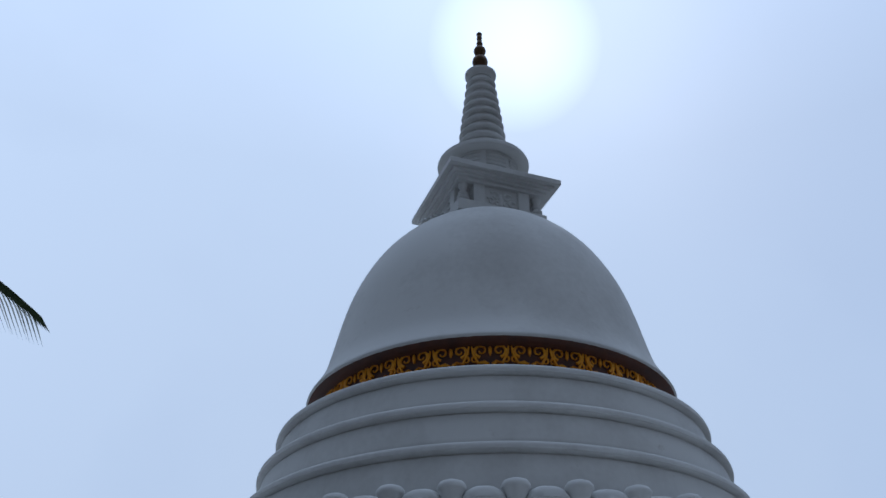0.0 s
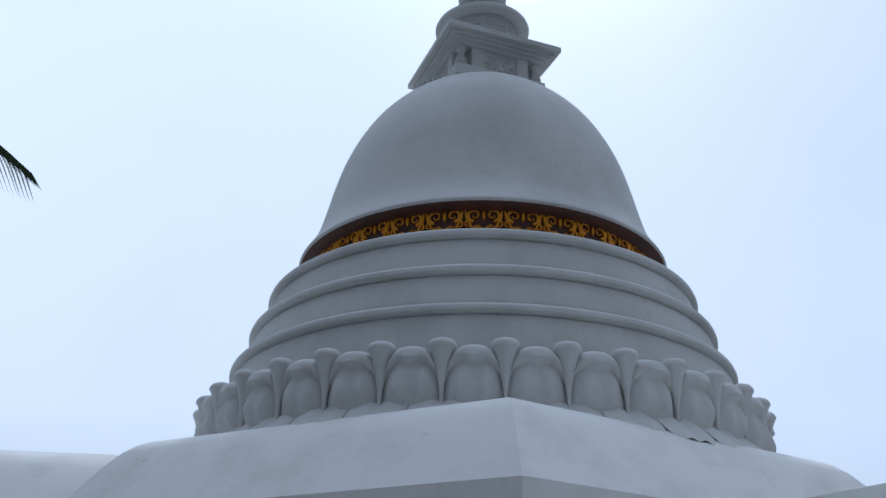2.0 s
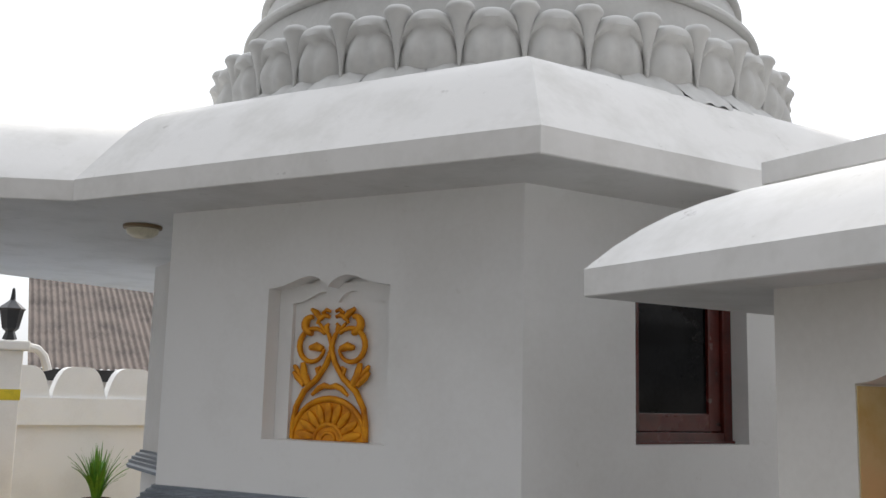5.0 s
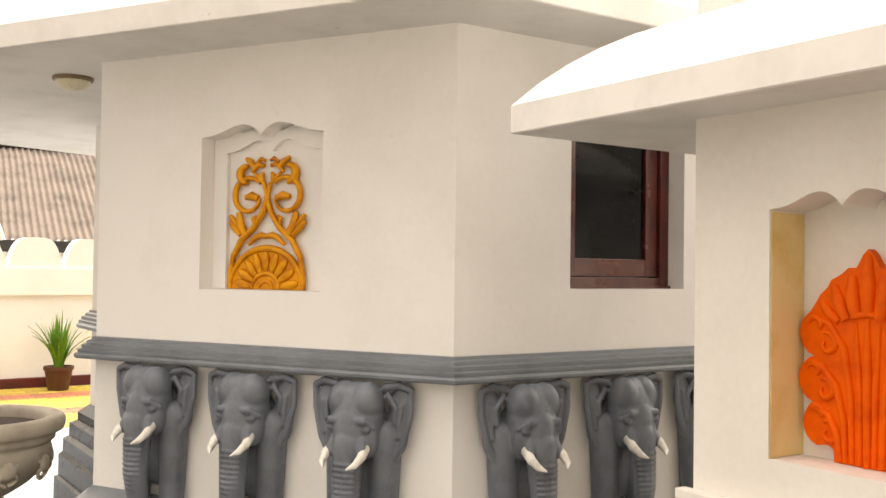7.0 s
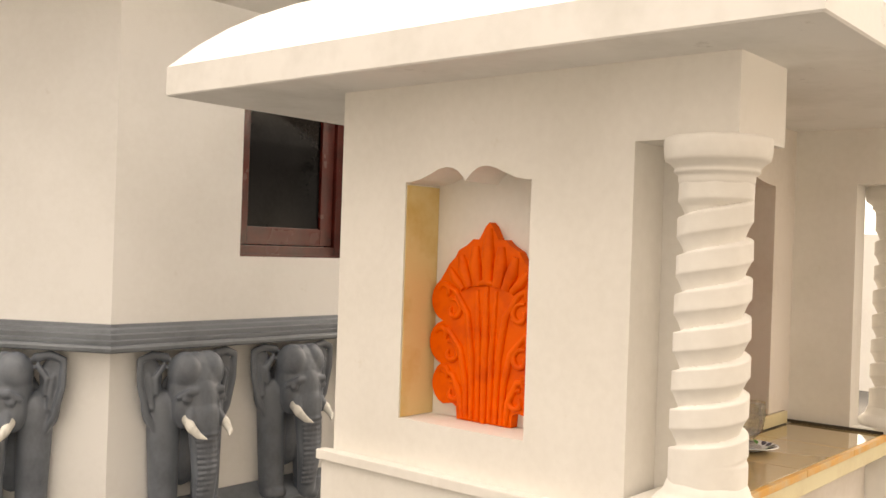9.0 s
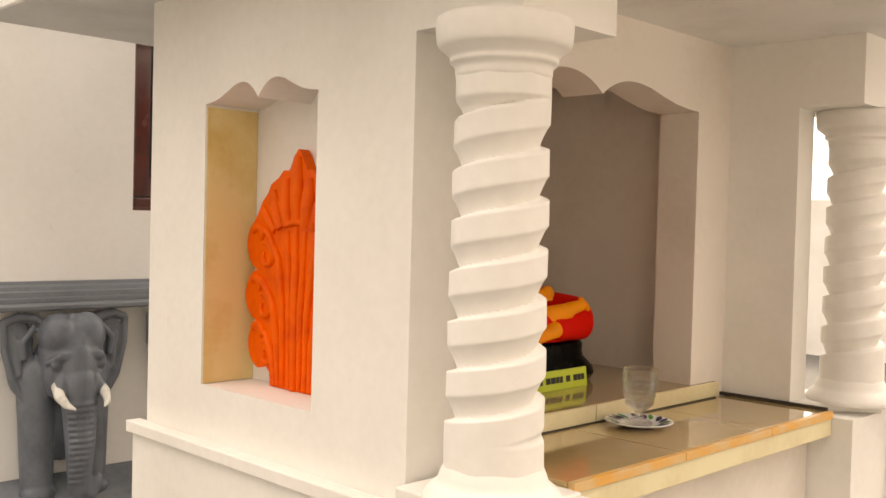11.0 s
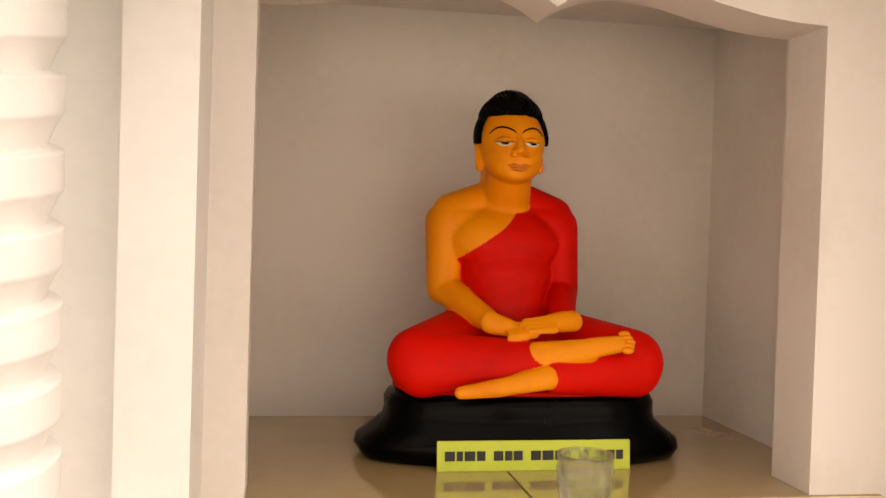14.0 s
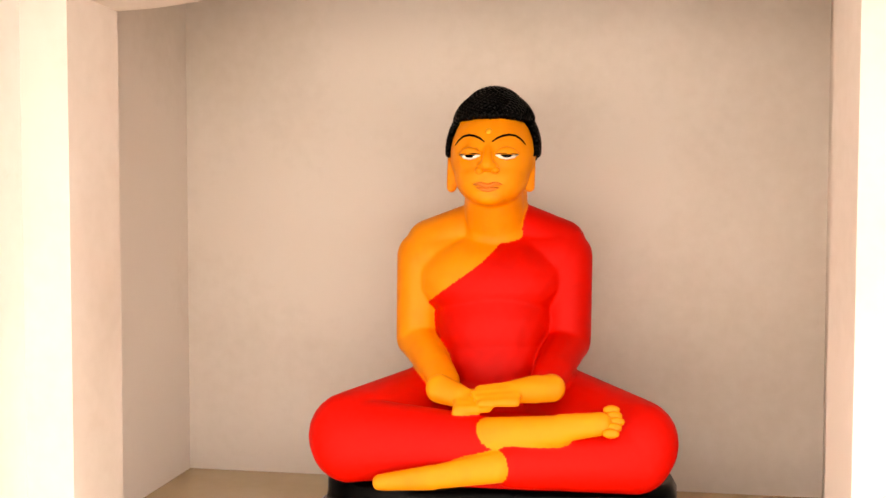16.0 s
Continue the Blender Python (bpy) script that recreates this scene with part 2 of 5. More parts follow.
def base_empty(name, m, label, category, group="", kind=""):
    e = new(name)
    e.empty_display_size = 0.1
    e.matrix_basis = m
    return tagged(e, label, category, group, kind)


def box(bm, x0, x1, y0, y1, z0, z1, bevel=0.0, m=None):
    r = bmesh.ops.create_cube(bm, size=1.0, matrix=Matrix.Translation(((x0 + x1) / 2, (y0 + y1) / 2, (z0 + z1) / 2)) @ Matrix.Diagonal((x1 - x0, y1 - y0, z1 - z0, 1)))
    vs = r["verts"]
    if bevel:
        es = list({e for v in vs for e in v.link_edges})
        o = bmesh.ops.bevel(bm, geom=es, offset=bevel, segments=2, affect="EDGES", profile=0.5)
        vs = list({v for f in o["faces"] for v in f.verts} | {v for v in vs if v.is_valid})
    if m is not None:
        bmesh.ops.transform(bm, matrix=m, verts=[v for v in vs if v.is_valid])
    return bm


def lathe(bm, profile, steps=64, m=None, wobble=None, a0=0.0, a1=360.0, closed=True):
    """Turns (r, z) pairs round the z axis. wobble(angle, r, z) may change a radius."""
    full = abs(a1 - a0) >= 359.9
    rings = []
    n = steps if full else steps + 1
    for i in range(n):
        a = radians(a0 + (a1 - a0) * i / steps)
        ring = []
        for r, z in profile:
            rr = wobble(a, r, z) if wobble else r
            ring.append(bm.verts.new((rr * math.cos(a), rr * math.sin(a), z)))
        rings.append(ring)
    for i in range(steps):
        p, q = rings[i], rings[(i + 1) % n]
        for j in range(len(profile) - 1):
            bm.faces.new((p[j], q[j], q[j + 1], p[j + 1]))
    if full and closed:
        for end in (0, -1):
            if profile[end][0] > 1e-5:
                bm.faces.new([r[end] for r in rings])
    if m is not None:
        bmesh.ops.transform(bm, matrix=m, verts=[v for r in rings for v in r])
    return bm


def extrude_outline(bm, outline, depth, m=None):
    """A flat outline of (x, z) pairs in the plane y = 0, thickened to y = depth."""
    a = [bm.verts.new((x, 0, z)) for x, z in outline]
    b = [bm.verts.new((x, depth, z)) for x, z in outline]
    k = len(outline)
    bm.faces.new(a)
    bm.faces.new(b[::-1])
    for i in range(k):
        bm.faces.new((a[i], b[i], b[(i + 1) % k], a[(i + 1) % k]))
    if m is not None:
        bmesh.ops.transform(bm, matrix=m, verts=a + b)
    return bm


def tube(bm, pts, radius, sides=6, flat=1.0, m=None):
    """A tapering tube along points; radius is a number or a function of 0..1; flat squeezes it in y."""
    rings, k = [], len(pts)
    made = []
    for i, p in enumerate(pts):
        p = Vector(p)
        d = (Vector(pts[min(i + 1, k - 1)]) - Vector(pts[max(i - 1, 0)])).normalized()
        up = Vector((0, 1, 0)) if abs(d.y) < 0.9 else Vector((1, 0, 0))
        s = d.cross(up).normalized()
        t = s.cross(d).normalized()
        r = radius(i / (k - 1)) if callable(radius) else radius
        ring = [bm.verts.new(p + s * (r * math.cos(2 * math.pi * j / sides)) + t * (r * flat * math.sin(2 * math.pi * j / sides))) for j in range(sides)]
        rings.append(ring)
        made += ring
    for i in range(k - 1):
        for j in range(sides):
            bm.faces.new((rings[i][j], rings[i][(j + 1) % sides], rings[i + 1][(j + 1) % sides], rings[i + 1][j]))
    bm.faces.new(rings[0][::-1])
    bm.faces.new(rings[-1])
    if m is not None:
        bmesh.ops.transform(bm, matrix=m, verts=made)
    return bm


def ball(bm, c, r, m=None, sub=2):
    r = r if isinstance(r, (tuple, list)) else (r, r, r)
    mm = Matrix.Translation(c) @ Matrix.Diagonal((*r, 1))
    bmesh.ops.create_icosphere(bm, subdivisions=sub, radius=1, matrix=(m @ mm) if m is not None else mm)
    return bm


ARCH = ((0, 0), (0.05, 0.32), (0.12, 0.68), (0.22, 0.94), (0.32, 1.0), (0.45, 0.86), (0.6, 0.5), (0.75, 0.2), (0.88, 0.05), (1, 0))


def arch_height(a):
    """The two-humped head of a niche with its hanging cusp: 0 at the cusp (a = 0) and at the jamb (a = 1)."""
    a = abs(a)
    for (x0, y0), (x1, y1) in zip(ARCH, ARCH[1:]):
        if a <= x1:
            return y0 + (y1 - y0) * (a - x0) / (x1 - x0)
    return 0.0


def niche_wall(bm, u0, u1, z0, z1, thick, n0, n1, zb, zt, hump, m, steps=40, back=None):
    """A wall in local x (along) and z, from y = 0 (its face) to y = thick, with an arched hole; back: depth at which a back plate closes the hole."""
    box(bm, u0, n0, 0, thick, z0, z1, 0, m)
    box(bm, n1, u1, 0, thick, z0, z1, 0, m)
    box(bm, n0, n1, 0, thick, z0, zb, 0, m)
    head = [(n0 + (n1 - n0) * i / steps, zt + hump * arch_height(2 * i / steps - 1)) for i in range(steps + 1)]
    extrude_outline(bm, head + [(n1, z1), (n0, z1)], thick, m)
    if back is not None:
        box(bm, n0 - 0.01, n1 + 0.01, back, thick - 0.004, zb - 0.01, zt + hump + 0.02, 0, m)
    bmesh.ops.remove_doubles(bm, verts=bm.verts, dist=0.0002)
    return bm

# ---- plan ----
HC = Vector((3.215, 4.88, 0))     # centre of the six-sided base
SIDE = 1.69
AX = (3.245, 4.87)                # axis of the stupa
COS30 = math.cos(radians(30))


def face_pose(angle):
    """Local x runs along a face of the base, local y goes inwards, z = 0 on the ground."""
    n = Vector((math.cos(radians(angle)), math.sin(radians(angle)), 0))
    c = HC + n * (SIDE * COS30)
    return pose(c.x, c.y, 0, 0, 0, angle + 90)


def hex_ring(bm, profile):
    """A moulding round the base: pairs of (projection, height)."""
    return lathe(bm, [(SIDE + p / COS30, z) for p, z in profile], 6, Matrix.Translation(HC))


# ---- ground ----
bm = bmesh.new()
for x0, x1, y0, y1 in ((-400, 400, -400, 400),):
    box(bm, x0, x1, y0, y1, -0.3, 0.0)
ground = tagged(part("ground", bm, PAVING), "pale concrete yard paving round the stupa", "ground", kind="structure")

# ---- six-sided base building ----
for k, angle in enumerate((210, 270, 330, 30, 90, 150)):
    bm = bmesh.new()
    m = face_pose(angle)
    h = SIDE / 2
    if angle == 210:
        niche_wall(bm, -h, h, 0, 2.47, 0.2, -0.292, 0.290, 1.478, 2.085, 0.045, m, back=0.1)
        niche_wall(bm, -0.291, 0.289, 1.479, 2.11, 0.022, -0.225, 0.225, 1.4795, 2.03, 0.045, m @ Matrix.Translation((0, 0.079, 0)))
    elif angle == 270:
        niche_wall(bm, -h, h, 0, 2.47, 0.2, -0.315, 0.305, 1.502, 2.25, 0.0, m, 2)
    else:
        box(bm, -h, h, 0, 0.2, 0, 2.47, 0, m)
    w = tagged(part("wall_hexagon_%d" % (k + 1), bm, PLASTER_WHITE), "off-white plastered wall of the six-sided stupa base", "wall", kind="structure")

bm = hex_ring(bmesh.new(), [(-0.05, 1.175), (0.07, 1.175), (0.077, 1.181), (0.079, 1.191), (0.074, 1.198), (0.064, 1.201), (0.066, 1.206), (0.066, 1.214), (0.052, 1.218), (0.053, 1.233), (0.036, 1.237), (0.033, 1.249), (0.016, 1.255), (0.014, 1.265), (-0.05, 1.267)])
tagged(part("trim_cornice", bm, GREY, smooth=True, angle=30), "grey painted stepped cornice moulding round the base", "moulding", kind="structure")
bm = hex_ring(bmesh.new(), [(-0.05, 0.635), (0.004, 0.635), (0.03, 0.603), (0.075, 0.577), (0.09, 0.567), (0.09, 0.547), (0.105, 0.539), (0.125, 0.519), (0.125, 0.483), (0.15, 0.47), (0.165, 0.445), (0.165, 0.26), (0.19, 0.24), (0.2, 0.21), (0.2, -0.02)])
tagged(part("trim_plinth", bm, GREY, smooth=True, angle=30), "grey painted stepped plinth moulding round the base", "moulding", kind="structure")

bm = bmesh.new()
EAVE = [(1.2, 2.436), (2.113, 2.436), (2.118, 2.44), (2.118, 2.53), (2.113, 2.536), (2.05, 2.612), (1.98, 2.695), (1.91, 2.775), (1.85, 2.832), (1.79, 2.873), (1.735, 2.896), (1.66, 2.906), (1.2, 2.91), (0.9, 2.91)]
lathe(bm, EAVE, 6, Matrix.Translation(HC))
tagged(part("roof_hexagon", bm, ROOF_WHITE, smooth=True, angle=28), "weathered white concrete eave roof with six hips", "roof", kind="structure")

def rect_loft(bm, x0, x1, y0, y1, rings):
    loops = []
    for d, z in rings:
        loops.append([bm.verts.new(c) for c in ((x0 + d, y0 + d, z), (x1 - d, y0 + d, z), (x1 - d, y1 - d, z), (x0 + d, y1 - d, z))])
    for a, b in zip(loops, loops[1:]):
        for i in range(4):
            bm.faces.new((a[i], a[(i + 1) % 4], b[(i + 1) % 4], b[i]))
    bm.faces.new(loops[0][::-1])
    bm.faces.new(loops[-1])
    return bm


# porch roof that joins the base on its far side
PORCH = [(1.64, 4.63), (-1.2, 6.05), (-0.3, 7.5), (1.663, 8.285), (3.0, 8.84), (3.4, 6.6)]
bm = bmesh.new()
loops = []
cx, cy = 1.45, 6.75
for k, z in ((0.5, 2.441), (0.998, 2.441), (1.0, 2.445), (1.0, 2.53), (0.998, 2.535), (0.95, 2.62), (0.9, 2.71), (0.85, 2.79), (0.79, 2.86), (0.72, 2.91), (0.62, 2.945), (0.4, 2.96)):
    loops.append([bm.verts.new((cx + (x - cx) * k, cy + (y - cy) * k, z)) for x, y in PORCH])
for a, b in zip(loops, loops[1:]):
    for i in range(6):
        bm.faces.new((a[i], a[(i + 1) % 6], b[(i + 1) % 6], b[i]))
bm.faces.new(loops[0][::-1])
bm.faces.new(loops[-1])
tagged(part("roof_porch", bm, ROOF_WHITE, smooth=True, angle=28), "weathered white concrete roof of the entrance porch", "roof", kind="structure")
bm = bmesh.new()
box(bm, 2.0, 2.6, 6.1, 6.9, 0, 2.45)
tagged(part("wall_porch", bm, PLASTER), "off-white plastered porch wall behind the base", "wall", kind="structure")
bm = rect_loft(bmesh.new(), 2.0, 2.6, 6.1, 6.9, [(0.02, 1.175), (-0.07, 1.175), (-0.078, 1.195), (-0.066, 1.207), (-0.066, 1.224), (-0.052, 1.229), (-0.052, 1.247), (-0.035, 1.252), (-0.033, 1.268), (-0.014, 1.275), (-0.014, 1.288), (0.02, 1.29)])
tagged(part("trim_porch_cornice", bm, GREY), "grey stepped cornice on the porch wall", "moulding", kind="structure")
bm = rect_loft(bmesh.new(), 2.0, 2.6, 6.1, 6.9, [(0.02, 0.70), (-0.004, 0.70), (-0.06, 0.65), (-0.06, 0.6), (-0.1, 0.58), (-0.1, 0.5), (-0.13, 0.48), (-0.13, 0.4), (-0.15, 0.38), (-0.15, 0.25), (-0.17, 0.24), (-0.17, 0.0)])
tagged(part("trim_porch_plinth", bm, BLACK), "dark stepped plinth on the porch wall", "moulding", kind="structure")


# ---- stupa ----
stupa = base_empty("stupa", Matrix.Translation((AX[0], AX[1], 2.97)), "white plastered bell-shaped stupa with ringed spire", "stupa")
Z0 = 2.97


def zz(profile):
    return [(r, z - Z0) for r, z in profile]


# lotus ring
core = part("lotus_core", lathe(bmesh.new(), zz([(1.0, 2.8), (1.46, 2.8), (1.46, 2.93), (1.43, 2.96), (1.41, 3.0), (1.40, 3.15), (1.38, 3.175), (1.2, 3.2)]), 72), STUPA_WHITE, stupa, smooth=True)
PETALS = 36


def petal_mesh():
    """An upright lotus petal: two swollen lobes under a rounded cap that overhangs them."""
    bm = bmesh.new()
    w, rows, cols = radians(360 / PETALS) * 0.505, 22, 20
    grid = []
    for i in range(rows + 1):
        v = i / rows
        row = []
        for j in range(cols + 1):
            u = 2 * j / cols - 1
            high = 0.272 * (1 - 0.5 * abs(u) ** 2.8)
            edge = max(0.0, 1 - abs(u) ** 3.5)
            brow = 0.70 - 0.05 * math.cos(u * math.pi * 2) * (1 - u * u)
            cap = 0.03 / (1 + math.exp(-(v - brow) * 60)) * (0.35 + 0.65 * edge)
            body = math.sin(math.pi * min(1.0, 0.24 + 0.5 * v / 0.7)) ** 0.6 if v < 0.7 else 1 - 0.28 * ((v - 0.7) / 0.3)
            lobes = 0.024 * math.exp(-((abs(u) - 0.42) / 0.28) ** 2) * math.exp(-((v - 0.3) / 0.26) ** 2)
            border = 0.014 * math.exp(-((abs(u) - 0.93) / 0.07) ** 2)
            back = 0.11 * max(0.0, (v - 0.86) / 0.14) ** 2
            r = 1.40 + 0.092 * body * (0.3 + 0.7 * edge) + lobes + border + cap - back
            z = -0.03 + high * v
            row.append(bm.verts.new((r * math.cos(u * w), r * math.sin(u * w), z)))
        grid.append(row)
    for i in range(rows):
        for j in range(cols):
            bm.faces.new((grid[i][j], grid[i][j + 1], grid[i + 1][j + 1], grid[i + 1][j]))
    return bm


def between_mesh():
    """The bud that rises from a point between two petals to a broad domed head."""
    bm = bmesh.new()
    prof = [(0.006, -0.02), (0.012, 0.05), (0.024, 0.12), (0.04, 0.175), (0.052, 0.203), (0.057, 0.209), (0.0605, 0.215), (0.058, 0.227), (0.048, 0.24), (0.028, 0.248), (0.0, 0.25)]
    lathe(bm, prof, 18, Matrix.Translation((1.472, 0, 0)) @ Matrix.Diagonal((0.95, 1.0, 1, 1)))
    return bm


def low_petal_mesh():
    """A small double-lobed petal that lies outwards over the roof at the foot of the ring."""
    bm = bmesh.new()
    w = radians(360 / PETALS) * 0.49
    grid = []
    for i in range(11):
        v = i / 10
        row = []
        for j in range(13):
            u = j / 6 - 1
            width = w * math.sqrt(max(0.3, 1 - max(0, (v - 0.6) / 0.5) ** 2.5))
            lobe = 0.026 * math.exp(-((abs(u) - 0.45) / 0.3) ** 2)
            r = 1.42 + 0.16 * v
            z = 0.012 - 0.14 * v ** 1.3 + lobe * (1 - u ** 4) * (1 - 0.5 * v)
            row.append(bm.verts.new((r * math.cos(u * width), r * math.sin(u * width), z)))
        grid.append(row)
    for i in range(10):
        for j in range(12):
            bm.faces.new((grid[i][j], grid[i][j + 1], grid[i + 1][j + 1], grid[i + 1][j]))
    return bm


me_petal = to_mesh("petal", finish(petal_mesh(), True, 60), STUPA_WHITE)
me_bud = to_mesh("petal_bud", finish(between_mesh(), True, 60), STUPA_WHITE)
me_low = to_mesh("lower_petal", finish(low_petal_mesh(), True, 60), STUPA_WHITE)
for k in range(PETALS):
    for name, me, turn in (("petal", me_petal, 0.5), ("petal_bud", me_bud, 0.0), ("lower_petal", me_low, 0.0)):
        ob = new(name, me)
        ob.parent = stupa
        ob.matrix_basis = pose(0, 0, 0, 0, 0, (k + turn - 0.055) * 360 / PETALS)


def tier(r, top, foot):
    """One ring of the drum: a bullnose rim, a fillet under it and a plain face that swells downwards to a thin groove."""
    d = top - foot
    return [(r - 0.25, foot - 0.02), (r - 0.03, foot - 0.02), (r - 0.03, foot + 0.014), (r - 0.004, foot + 0.017), (r - 0.001, foot + 0.022), (r - 0.003, foot + 0.2 * d), (r - 0.012, foot + 0.5 * d), (r - 0.026, top - 0.058), (r - 0.038, top - 0.056), (r - 0.038, top - 0.048), (r - 0.01, top - 0.044), (r - 0.001, top - 0.036), (r, top - 0.022), (r - 0.004, top - 0.01), (r - 0.014, top - 0.003), (r - 0.03, top), (r - 0.12, top + 0.012), (r - 0.25, top + 0.012)]


for rim, top, foot in ((1.369, 3.428, 3.15), (1.288, 3.645, 3.428), (1.204, 3.862, 3.645)):
    part("tier", lathe(bmesh.new(), zz(tier(rim, top, foot)), 128), STUPA_WHITE, stupa, smooth=True, angle=40)

part("frieze_band", lathe(bmesh.new(), zz([(0.9, 3.84), (0.985, 3.84), (0.975, 4.13), (0.9, 4.13)]), 128), FRIEZE_BACK, stupa, "dark maroon band behind gilded scrollwork", smooth=True)


def scroll_mesh():
    """One gilded S-scroll of the frieze with curling leaves, in the plane of local y (along) and z."""
    bm = bmesh.new()
    def spiral(cy, cz, r, a0, turns, sgn):
        return [(0, cy + sgn * r * (1 - 0.75 * t) * math.cos(a0 + turns * 2 * math.pi * t), cz + r * (1 - 0.75 * t) * math.sin(a0 + turns * 2 * math.pi * t)) for t in [i / 14 for i in range(15)]]
    for s in (1, -1):
        tube(bm, spiral(0.045 * s, 0.045, 0.036, -1.4, 1.2, s), lambda t: 0.009 * (1 - 0.6 * t), 5)
        tube(bm, spiral(0.075 * s, -0.005, 0.02, 1.2, 0.9, -s), lambda t: 0.007 * (1 - 0.6 * t), 5)
        tube(bm, [(0, 0.01 * s, -0.03), (0, 0.03 * s, -0.015), (0, 0.06 * s, -0.02), (0, 0.085 * s, 0.03), (0, 0.09 * s, 0.07)], lambda t: 0.01 * (1 - 0.7 * t) + 0.002, 5)
        for q in range(3):
            ball(bm, (0, (0.03 + 0.025 * q) * s, 0.085 - 0.016 * q), (0.006, 0.010, 0.006), None, 1)
    ball(bm, (0, 0, 0.045), (0.01, 0.011, 0.03), None, 1)
    return bm


me_scroll = to_mesh("scroll_leaf", finish(scroll_mesh(), True, 60), GOLD)
for k in range(32):
    ob = new("scroll_leaf", me_scroll)
    ob.parent = stupa
    ob.matrix_basis = pose(0, 0, 0, 0, 0, k * 11.25) @ pose(0.986, 0, 3.985 - Z0)

part("lip_soffit", lathe(bmesh.new(), zz([(0.962, 4.045), (0.985, 4.05), (1.02, 4.06), (1.046, 4.074), (1.05, 4.08), (1.03, 4.09), (0.97, 4.11)]), 96), FRIEZE_BACK, stupa, smooth=True)
# bell dome with a flaring, rolled lip
DOME = [(0.93, 4.10), (1.03, 4.078), (1.05, 4.08), (1.058, 4.09), (1.052, 4.105), (1.02, 4.155), (0.985, 4.22), (0.962, 4.285), (0.944, 4.35), (0.922, 4.44), (0.896, 4.55), (0.862, 4.675), (0.82, 4.79), (0.765, 4.905), (0.70, 5.012), (0.62, 5.11), (0.53, 5.195), (0.43, 5.27), (0.32, 5.325), (0.2, 5.36), (0.0, 5.37)]


def smooth_profile(p, n=4):
    out = []
    for i in range(len(p) - 1):
        p0, p1, p2, p3 = p[max(i - 1, 0)], p[i], p[i + 1], p[min(i + 2, len(p) - 1)]
        for k in range(n):
            t = k / n
            out.append(tuple(0.5 * (2 * b + (c - a) * t + (2 * a - 5 * b + 4 * c - d) * t * t + (3 * b - a - 3 * c + d) * t ** 3) for a, b, c, d in zip(p0, p1, p2, p3)))
    return out + [p[-1]]


part("dome", lathe(bmesh.new(), zz(smooth_profile(DOME, 3)[:-1] + [(0.0, 5.37)]), 128), STUPA_WHITE, stupa, "grey-white bell dome with flaked paint", smooth=True, angle=50)

# square railing box on the dome
HM = pose(0, 0, 5.355 - Z0, 0, 0, -101)
bm = bmesh.new()
box(bm, -0.27, 0.27, -0.19, 0.19, 0, 0.17, 0.004)
box(bm, -0.19, 0.19, -0.27, 0.27, 0.0, 0.17, 0.004)
box(bm, -0.212, 0.212, -0.212, 0.212, 0.0, 0.17)
box(bm, -0.30, 0.30, -0.30, 0.30, -0.06, 0.02, 0.004)
part("harmika_body", bm, STUPA_WHITE, stupa).matrix_basis = HM
bm = bmesh.new()
for s, z0, z1 in ((0.30, 0.165, 0.19), (0.325, 0.19, 0.205), (0.345, 0.205, 0.225), (0.378, 0.225, 0.262), (0.36, 0.262, 0.272)):
    box(bm, -s, s, -s, s, z0, z1, 0.003)
part("harmika_cornice", bm, STUPA_WHITE, stupa).matrix_basis = HM
bal = [(0.03, 0.0), (0.034, 0.015), (0.026, 0.02), (0.026, 0.03), (0.04, 0.045), (0.04, 0.06), (0.022, 0.075), (0.03, 0.085), (0.03, 0.092), (0.018, 0.1), (0.02, 0.125), (0.03, 0.14), (0.032, 0.15), (0.022, 0.155), (0.036, 0.165)]
me_bal = to_mesh("baluster", finish(lathe(bmesh.new(), bal, 20), True, 40), STUPA_WHITE)
for k in range(4):
    ob = new("baluster", me_bal)
    ob.parent = stupa
    ob.matrix_basis = HM @ pose(0, 0, 0, 0, 0, 90 * k) @ pose(0.25, 0.25, 0.0)
    bm = bmesh.new()
    box(bm, -0.19, -0.115, -0.285, -0.265, 0.0, 0.168, 0.003)
    box(bm, 0.115, 0.19, -0.285, -0.265, 0.0, 0.168, 0.003)
    for s in (1, -1):
        for r, cx, cz in ((0.034, 0.042, 0.105), (0.028, 0.07, 0.06), (0.022, 0.03, 0.05)):
            tube(bm, [(s * (cx + r * (1 - 0.7 * t) * math.cos(5.5 * t + 0.6)), -0.274, cz + r * (1 - 0.7 * t) * math.sin(5.5 * t + 0.6)) for t in [i / 12 for i in range(13)]], 0.009, 6)
    ball(bm, (0, -0.272, 0.08), (0.018, 0.012, 0.05))
    part("harmika_panel", bm, STUPA_WHITE, stupa, smooth=True).matrix_basis = HM @ pose(0, 0, 0, 0, 0, 90 * k)

part("drum", lathe(bmesh.new(), zz([(0.1, 5.62), (0.225, 5.62), (0.225, 5.87), (0.1, 5.87)]), 64), STUPA_WHITE, stupa, smooth=True)
for k in range(8):
    bm = bmesh.new()
    for i in range(7):
        z = 5.66 + i * 0.03 - Z0
        lathe(bm, [(0.222, z), (0.235, z + 0.004), (0.235, z + 0.012), (0.222, z + 0.016)], 10, None, None, -18, 18, False)
    part("drum_louvre", bm, STUPA_WHITE, stupa).matrix_basis = pose(0, 0, 0, 0, 0, k * 45 - 101)
part("spire_disc", lathe(bmesh.new(), zz([(0.1, 5.862), (0.295, 5.862), (0.306, 5.868), (0.309, 5.885), (0.303, 5.90), (0.26, 5.915), (0.1, 5.95)]), 72), STUPA_WHITE, stupa, smooth=True)
